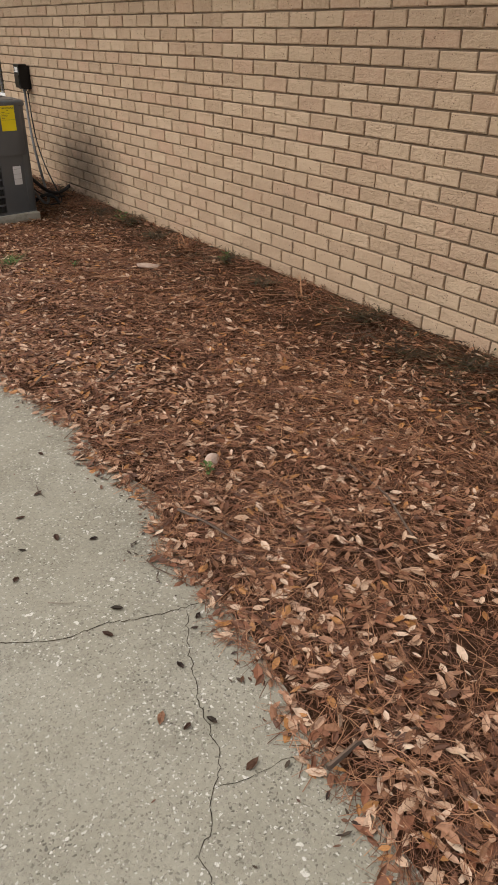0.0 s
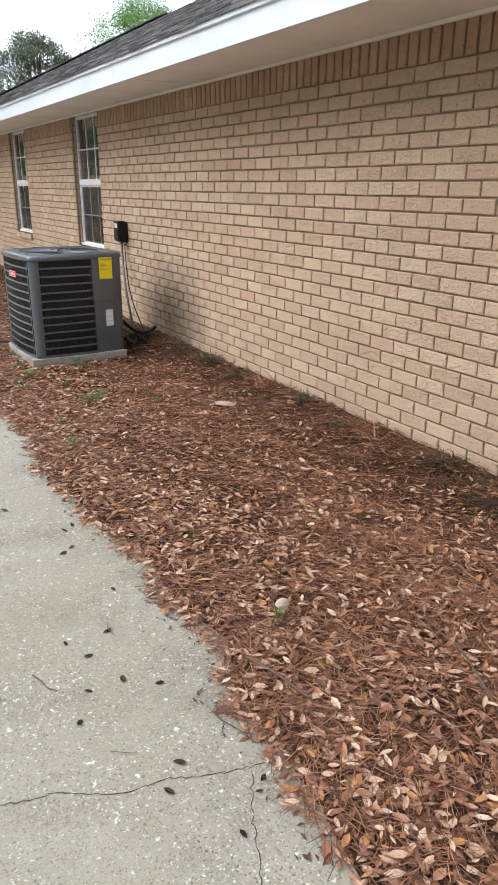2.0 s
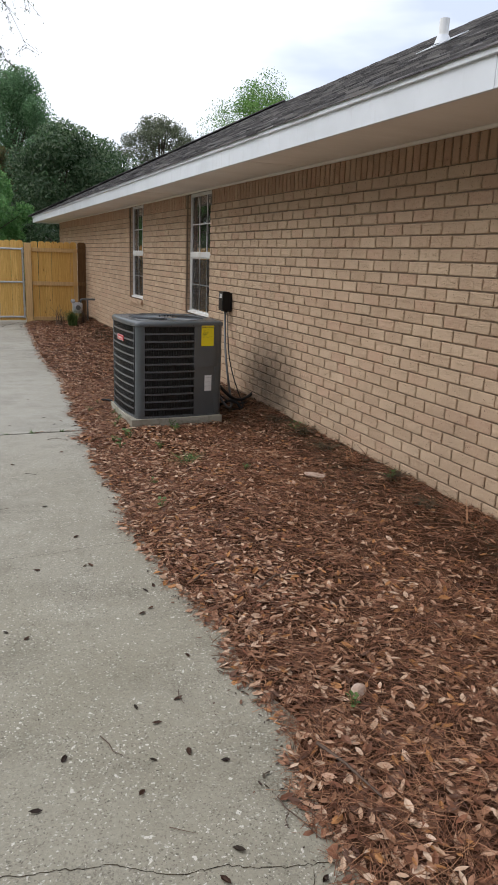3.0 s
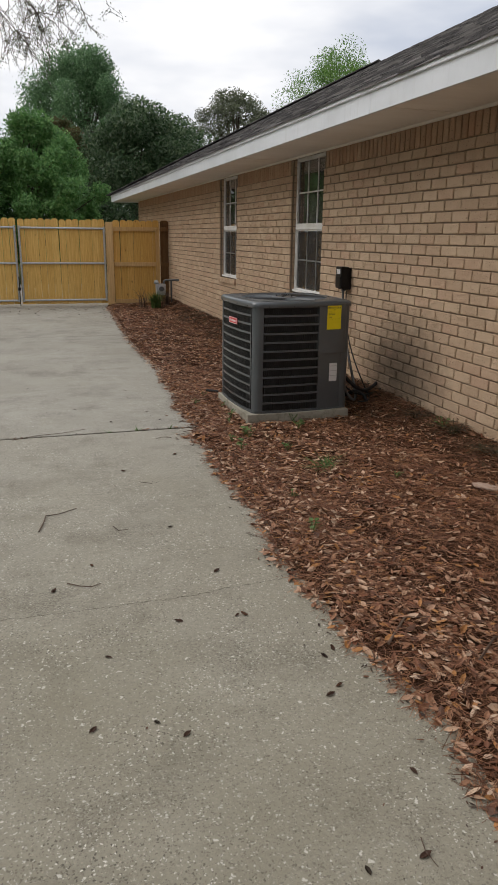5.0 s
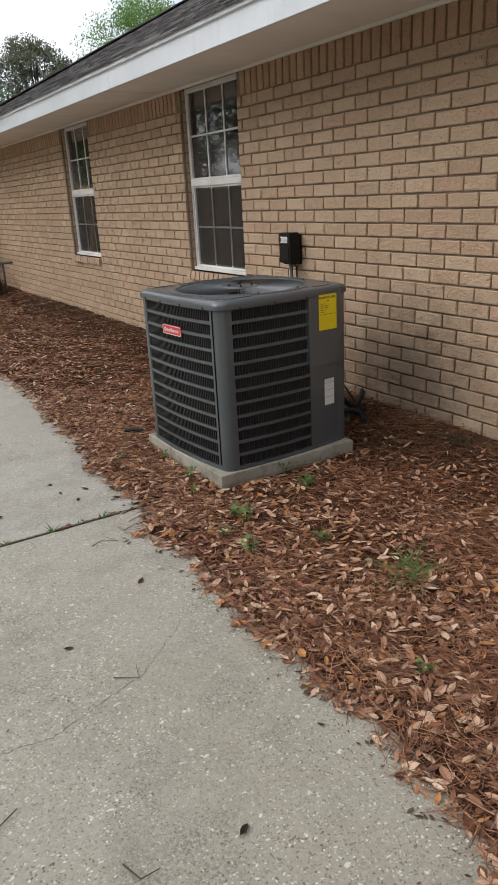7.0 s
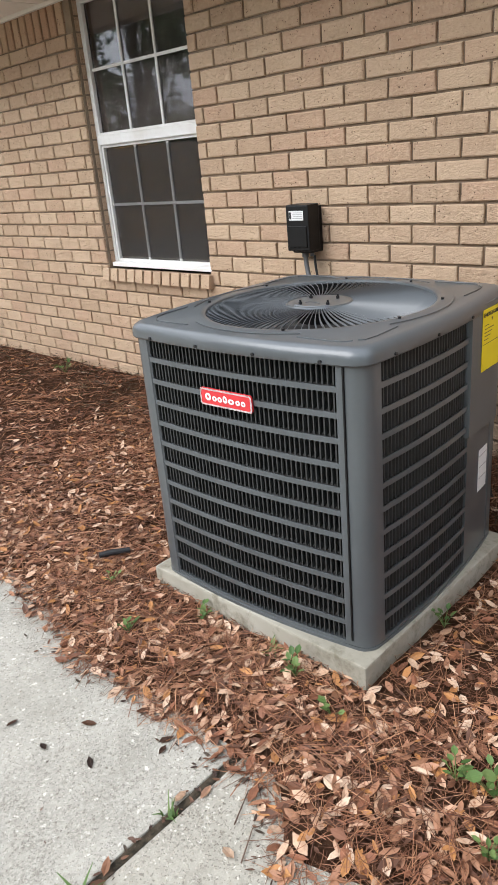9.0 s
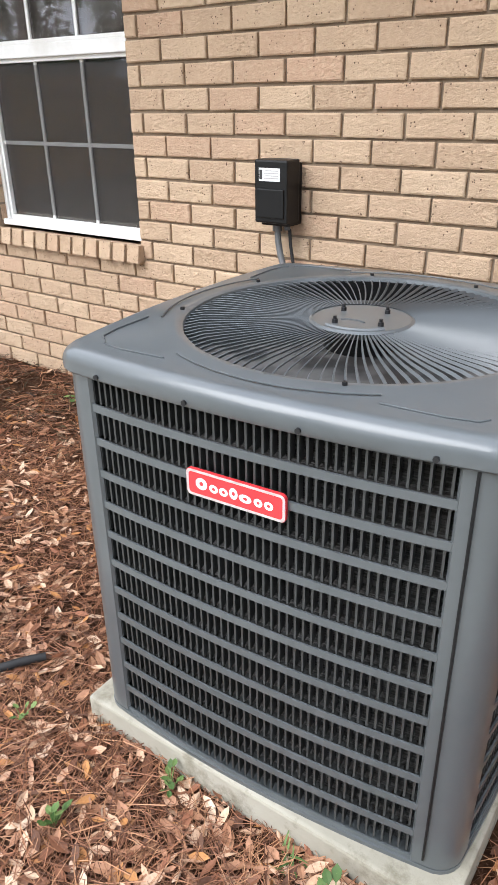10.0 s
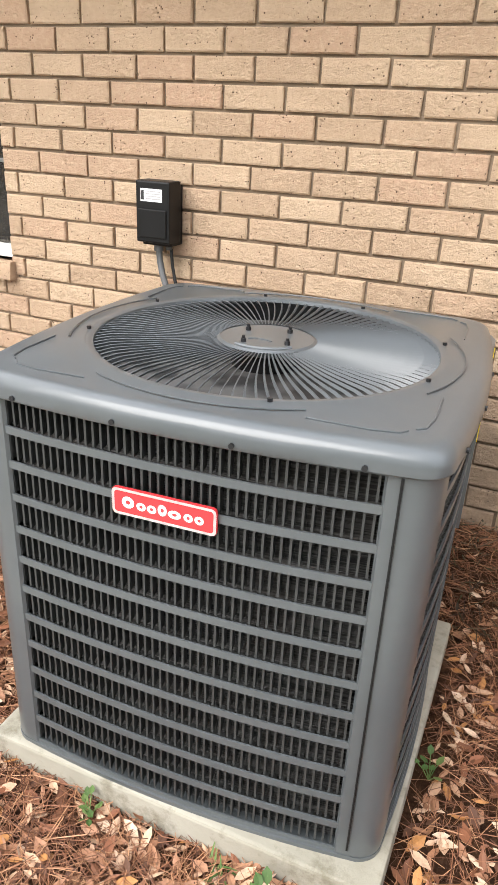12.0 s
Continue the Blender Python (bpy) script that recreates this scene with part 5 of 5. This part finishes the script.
for x, y, h in ((2.66, 2.0, 0.08), (2.58, 2.35, 0.06), (2.68, 2.75, 0.09), (2.62, 3.6, 0.07), (2.70, 4.1, 0.08), (2.66, 5.0, 0.07), (2.69, 5.5, 0.10), (2.68, 6.0, 0.08), (2.64, 1.6, 0.07)):
    grass_tuft(x, y, float(bed_height(x, y)), 70, h, decay_mat, "dark withered weeds at the foot of the wall", "withered_weeds", 0.16, "withered weeds along the wall")
grass_tuft(1.55, 5.2, 0.035, 50, 0.09, weed_mat, "thin green grass tuft in the mulch", spread=0.15)
grass_tuft(1.34, 6.75, 0.03, 10, 0.06, weed_mat, "thin grass blades beside the concrete pad", spread=0.05)

# ---- small loose things ----
def lone_leaf(x, y, length, yaw, material, z=0.003, group="fallen leaves on the driveway"):
    r = random.Random(int(x * 7919 + y * 104729))
    bm = bmesh.new()
    vs = [bm.verts.new((v[0] * length, v[1] * length * r.uniform(0.95, 1.35), v[2] * length * r.uniform(0.6, 1.8))) for v in LEAF]
    for f in LEAF_FACES.tolist():
        bm.faces.new([vs[i] for i in dict.fromkeys(f)])
    bmesh.ops.solidify(bm, geom=bm.faces[:], thickness=0.0008)
    ob = part("fallen_leaf", bm, material)
    ob.matrix_world = pose(x, y, z, r.uniform(-8, 8), r.uniform(-8, 8), yaw)
    tagged(ob, "dark curled dead leaf lying on the concrete" if material is dark_leaf_mat else "tan dead leaf lying on the concrete", "leaf", group)


lone = ((0.49, 3.63), (0.72, 3.26), (0.65, 3.04), (0.74, 2.64), (0.62, 2.37), (0.46, 2.37), (0.51, 2.26), (0.57, 2.08), (0.67, 2.0), (0.18, 2.18), (0.45, 2.08), (0.38, 1.95), (0.58, 1.65), (0.76, 1.48), (0.51, 1.57), (0.53, 1.17), (0.59, 1.15), (0.60, 0.99), (0.62, 1.35), (0.07, 1.98), (-0.15, 7.35), (0.09, 7.40), (-0.22, 4.04), (-0.05, 3.47), (-0.14, 3.08), (0.06, 3.06), (0.14, 2.98), (0.52, 3.63))
for i, (x, y) in enumerate(lone):
    lone_leaf(x, y, 0.030 + 0.014 * ((i * 7) % 5) / 4, 37 + 83 * i, dark_leaf_mat)
for i, (x, y) in enumerate(((0.70, 3.08), (0.77, 3.30), (0.25, 3.65), (0.51, 4.04), (-0.04, 4.25), (0.69, 7.17), (0.75, 6.87), (0.83, 6.99), (0.90, 6.75), (0.70, 7.02), (0.93, 6.77), (0.68, 5.88), (0.86, 5.3), (0.28, 5.6), (0.35, 6.9), (-0.3, 8.4), (0.5, 9.3), (0.1, 10.8), (0.62, 8.1), (0.4, 4.6))):
    lone_leaf(x, y, 0.034 + 0.012 * ((i * 5) % 4) / 3, 21 + 67 * i, dark_leaf_mat)
for i, (x, y) in enumerate(((0.49, 1.23), (0.70, 0.93), (0.88, 6.56), (0.80, 6.40), (0.56, 6.57), (0.60, 6.59), (-0.36, 6.585), (0.83, 6.6))):
    lone_leaf(x, y, 0.045, 50 + 70 * i, litter_mat)
far_r = random.Random(21)
for i in range(120):
    y = 16.85 - abs(far_r.gauss(0, 0.9))
    lone_leaf(far_r.uniform(-2.0, 1.25), y, far_r.uniform(0.04, 0.07), far_r.uniform(0, 360), dark_leaf_mat, group="fallen leaves by the gate")


def twig(points, radius, z=0.004, label="thin dark twig lying on the concrete", group="twigs on the driveway"):
    pts = [(x, y, z + radius) for x, y in points]
    tagged(part("twig", rod(pts, radius, 6, taper=0.5), twig_mat, smooth=True), label, "twig", group)


twig(((0.31, 2.25), (0.33, 2.20), (0.335, 2.16), (0.36, 2.13)), 0.0022)
twig(((0.42, 1.79), (0.46, 1.76), (0.49, 1.74)), 0.0014)
twig(((0.76, 1.79), (0.765, 1.74), (0.79, 1.68), (0.81, 1.60)), 0.0026)
twig(((0.765, 1.72), (0.745, 1.70), (0.74, 1.67)), 0.0018)
twig(((0.635, 2.42), (0.625, 2.38), (0.63, 2.33)), 0.0018)
twig(((-0.27, 4.71), (-0.24, 4.84), (-0.23, 4.92), (-0.16, 4.93), (-0.06, 4.99)), 0.004)
twig(((-0.16, 4.09), (-0.11, 4.05), (-0.06, 4.03), (-0.02, 4.05)), 0.003)
twig(((0.11, 4.68), (0.13, 4.62), (0.18, 4.62)), 0.0025)
twig(((0.62, 6.3), (0.68, 6.33), (0.74, 6.28), (0.70, 6.36)), 0.002)
twig(((-0.42, 6.52), (-0.25, 6.60), (-0.05, 6.63), (0.12, 6.70)), 0.003)
twig(((0.86, 6.44), (0.95, 6.48), (1.0, 6.45)), 0.002)
twig(((0.80, 6.36), (0.88, 6.40), (0.93, 6.37)), 0.002)
twig(((0.35, 5.35), (0.42, 5.3), (0.44, 5.37)), 0.002)
twig(((0.72, 0.86), (0.82, 0.87), (0.95, 0.82), (1.06, 0.80)), 0.008, 0.03, "broken brown stick lying in leaf litter", "sticks in the mulch")
twig(((0.96, 1.92), (1.0, 1.8), (1.03, 1.64)), 0.007, 0.045, "short brown stick half buried in leaves", "sticks in the mulch")
twig(((1.5, 1.3), (1.62, 1.55), (1.66, 1.8)), 0.005, 0.05, "thin brown stick lying on pine straw", "sticks in the mulch")
twig(((1.2, 3.0), (1.35, 3.12), (1.5, 3.1)), 0.006, 0.05, "thin brown stick lying on pine straw", "sticks in the mulch")
twig(((0.95, 3.2), (1.1, 3.35), (1.2, 3.33)), 0.006, 0.045, "thin brown stick lying on pine straw", "sticks in the mulch")

chunk_bm = bmesh.new()
bmesh.ops.create_icosphere(chunk_bm, subdivisions=2, radius=0.034)
for v in chunk_bm.verts:
    k = noise.noise(v.co * 22) * 0.35 + 1
    v.co = Vector((v.co.x * 1.15 * k, v.co.y * 0.8 * k, max(v.co.z * 0.62 * k, -0.02)))
chunk_mat, t, b = surface("pale_stone", 0.9)
finish(t, b, blend(t, ramp(t, noise_tex(t, 40.0, 4), (0.35, 0.0), (0.65, 1.0)), (0.40, 0.27, 0.20), (0.52, 0.40, 0.32)), noise_tex(t, 90.0, 4), 0.5, 0.003)
stone = tagged(part("stone", chunk_bm, chunk_mat), "pale pinkish stone chunk sitting on the leaf litter", "stone")
stone.matrix_world = pose(1.236, 2.124, 0.055, 5, -8, 30)
card = tagged(part("cardboard_scrap", prism(((-0.075, -0.03), (0.05, -0.045), (0.08, 0.02), (-0.03, 0.045), (-0.085, 0.02)), 0, 0.008), chunk_mat), "flat pale pinkish scrap lying on pine straw", "scrap")
card.matrix_world = pose(2.31, 4.54, 0.068, 4, 6, -25)
tube = tagged(part("black_pipe", rod([(1.345, 7.65, 0.060), (1.39, 7.62, 0.063), (1.445, 7.585, 0.058)], 0.012, 12), rubber_mat, smooth=True), "short black plastic pipe offcut in the leaves", "pipe")


# ---- trees ----
def tree(x, y, height, crown_w, crown_lo, leaf, material, n_leaves, name, label, clumps=26, seed=1, gap=0.75, trunk_r=0.16, fine=False):
    """A tapered trunk with limbs and a crown of many leaves in uneven clumps."""
    r = np.random.default_rng(seed)
    ob = thing(name, pose(x, y, -0.1), label, "tree")
    wood = bmesh.new()
    top = Vector((r.uniform(-0.4, 0.4), r.uniform(-0.4, 0.4), height * 0.9))
    spine = bezier((0, 0, 0), (r.uniform(-.3, .3), r.uniform(-.3, .3), height * .3), (r.uniform(-.5, .5), r.uniform(-.5, .5), height * .6), top, 10)
    rod(spine, trunk_r, 8, wood, 0.2)
    centres = []
    for i in range(clumps):
        s = (i + r.random()) / clumps
        z = crown_lo + (height - crown_lo) * s
        a = i * 2.4 + r.uniform(-0.5, 0.5)
        reach = crown_w * (math.sin(math.pi * min(1, 0.16 + 0.80 * s)) ** 0.8) * r.uniform(0.35, 1.0)
        c = Vector((reach * math.cos(a), reach * math.sin(a), z + r.uniform(-0.3, 0.3)))
        start = spine[min(9, max(1, int(10 * max(0.12, (z / height) - 0.22))))]
        rod(bezier(start, start.lerp(c, 0.4) + Vector((0, 0, 0.2)), start.lerp(c, 0.7), c, 5), trunk_r * 0.28, 5, wood, 0.15)
        centres.append((c, crown_w * (r.uniform(0.13, 0.25) if fine else r.uniform(0.24, 0.44))))
    part("trunk", wood, bark_mat, ob, smooth=True)
    per = n_leaves // clumps
    pos = []
    for c, rad in centres:
        d = r.normal(0, 1, (per, 3))
        d /= np.linalg.norm(d, axis=1)[:, None]
        q = d * (rad * r.random(per)[:, None] ** 0.45) * np.array([1, 1, gap])
        pos.append(q + np.array(c))
    pos = np.concatenate(pos)
    n = len(pos)
    rot = frames_at(0, 0, 0, r.uniform(0, 6.28, n), r.uniform(-1.2, 1.2, n), r.uniform(-1.0, 1.0, n))
    s = leaf * r.uniform(0.6, 1.3, n)
    quad = np.array([(-0.5, 0, 0), (0, -0.26, 0.05), (0.5, 0, 0.0), (0, 0.26, 0.05)])
    v, f = many(quad, np.array([(0, 1, 2, 3)]), pos, rot, np.stack([s, s, s], -1))
    crown = new("crown", from_arrays("crown", v.tolist(), f, material))
    crown.parent = ob
    return ob


CX, CY = -0.13, 0.25


def along(deg, d):
    return CX + d * math.sin(radians(deg)), CY + d * math.cos(radians(deg))


for i, (deg, d, h, w, lo, leaf, m, n, nm, lab) in enumerate((
        (1.0, 27, 5.7, 2.6, 0.8, 0.28, green_mat, 14000, "leafy_tree", "bright green leafy tree behind the wooden fence"),
        (-5.0, 26, 5.6, 2.6, 0.8, 0.28, green_mat, 13000, "leafy_tree", "green leafy tree behind the wooden fence"),
        (4.7, 41, 11.4, 3.9, 3.0, 0.30, pine_mat, 24000, "pine_tree", "tall bushy pine tree rising behind other trees"),
        (3.0, 35, 7.0, 1.5, 3.5, 0.28, russet_mat, 3000, "small_tree", "thin tree with russet foliage behind the fence"),
        (8.2, 31, 6.9, 3.2, 0.6, 0.34, magnolia_mat, 13000, "magnolia_tree", "dark glossy magnolia tree behind the fence"),
        (11.5, 34, 6.6, 2.6, 0.6, 0.32, magnolia_mat, 8000, "magnolia_tree", "dark evergreen tree behind the house corner"),
        (15.2, 38, 9.4, 3.0, 2.2, 0.25, oak_mat, 9000, "oak_tree", "sparse grey-green oak tree behind the house"),
        (18.5, 40, 8.4, 2.6, 1.5, 0.26, oak_mat, 4500, "oak_tree", "low grey-green tree behind the roof"),
        (23.2, 40, 11.7, 4.0, 4.0, 0.24, spring_mat, 9000, "spring_tree", "light green spring-leaved tree above the roof"),
        (29.0, 42, 10.6, 3.0, 4.0, 0.24, spring_mat, 6000, "spring_tree", "light green tree showing above the roof"),
        (-13, 34, 11.0, 4.0, 1.0, 0.36, magnolia_mat, 8000, "magnolia_tree", "dark evergreen tree beyond the fence"))):
    x, y = along(deg, d)
    tree(x, y, h * 0.86, w, lo, leaf * 0.42, m, int(n * 4.8), nm, lab, seed=i + 3, gap=1.5 if nm == "pine_tree" else 0.8, clumps=34 if m is magnolia_mat else 100, fine=m is not magnolia_mat)
# trees out of view, added for window reflections and to shade the near end
for i, (x, y, h) in enumerate(((-10.5, 0.3, 10), (-13.0, 5.0, 10), (-9.5, -6, 11), (-2.4, -16, 11), (3.0, -17, 11), (-14, -12, 11), (7, -14, 11), (-8.5, 23, 13), (-13, 28, 13), (-5.5, 31, 12), (-18, 21, 13), (-20, 14, 11), (-20, 5, 12))):
    tree(x, y, h, 3.4, 1.0, 0.36, magnolia_mat if i % 2 else oak_mat, 6000, "unseen_yard_tree", "dark leafy tree added out of view across the yard", seed=50 + i, clumps=26)

# overhanging oak: trunk beside the driveway, drooping limbs above it
over = thing("live_oak", pose(-4.5, 12.2, -0.1), "live oak with drooping bare-twigged limbs over the driveway", "tree")
wood = bmesh.new()
rod(bezier((0, 0, 0), (0.15, 0, 2), (-0.1, 0.1, 4), (0.4, 0, 7.2), 10), 0.30, 10, wood, 0.35)
tw_r = np.random.default_rng(77)
leaf_pos = []
for i in range(10):
    z0 = 4.2 + 0.3 * i
    end_z = 6.6 - 0.17 * i + tw_r.uniform(-0.15, 0.15)
    end = Vector((4.7 + (end_z - 4.9) * 0.72 + tw_r.uniform(-0.5, 0.1), 1.6 + 0.25 * i + tw_r.uniform(-0.4, 0.4), end_z))
    limb = bezier((0.2, 0, z0), (1.5, 0.1, z0 + 1.6), (3.0, end.y * 0.7, end.z + 1.2), end, 12)
    rod(limb, 0.05, 5, wood, 0.12)
    for _ in range(26):
        p = limb[int(tw_r.integers(6, 13))]
        q = p + Vector((tw_r.uniform(-0.4, 0.6), tw_r.uniform(-0.6, 0.6), tw_r.uniform(-1.0, 0.1)))
        q.z = max(q.z, 4.9 if q.x > 5.1 else 4.0)
        rod([p, p.lerp(q, 0.5) + Vector((0, 0, 0.12)), q], 0.010, 4, wood, 0.3)
        for _ in range(7):
            s0 = p.lerp(q, tw_r.uniform(0.2, 1.0))
            e0 = s0 + Vector((tw_r.uniform(-0.25, 0.3), tw_r.uniform(-0.2, 0.2), tw_r.uniform(-0.38, 0.04)))
            rod([s0, e0], 0.005, 3, wood, 0.4)
            for _ in range(10):
                leaf_pos.append(tuple(s0.lerp(e0, tw_r.uniform(0.1, 1.1))))
part("trunk", wood, bark_mat, over, smooth=True)
lp = np.array(leaf_pos) + tw_r.normal(0, 0.03, (len(leaf_pos), 3))
n = len(lp)
rot = frames_at(0, 0, 0, tw_r.uniform(0, 6.28, n), tw_r.uniform(-1.2, 1.2, n), tw_r.uniform(-1.0, 1.0, n))
s = tw_r.uniform(0.022, 0.05, n)
v, f = many(np.array([(-0.5, 0, 0), (0, -0.26, 0.05), (0.5, 0, 0.0), (0, 0.26, 0.05)]), np.array([(0, 1, 2, 3)]), lp, rot, np.stack([s, s, s], -1))
crown = new("crown", from_arrays("crown", v.tolist(), f, oak_mat))
crown.parent = over
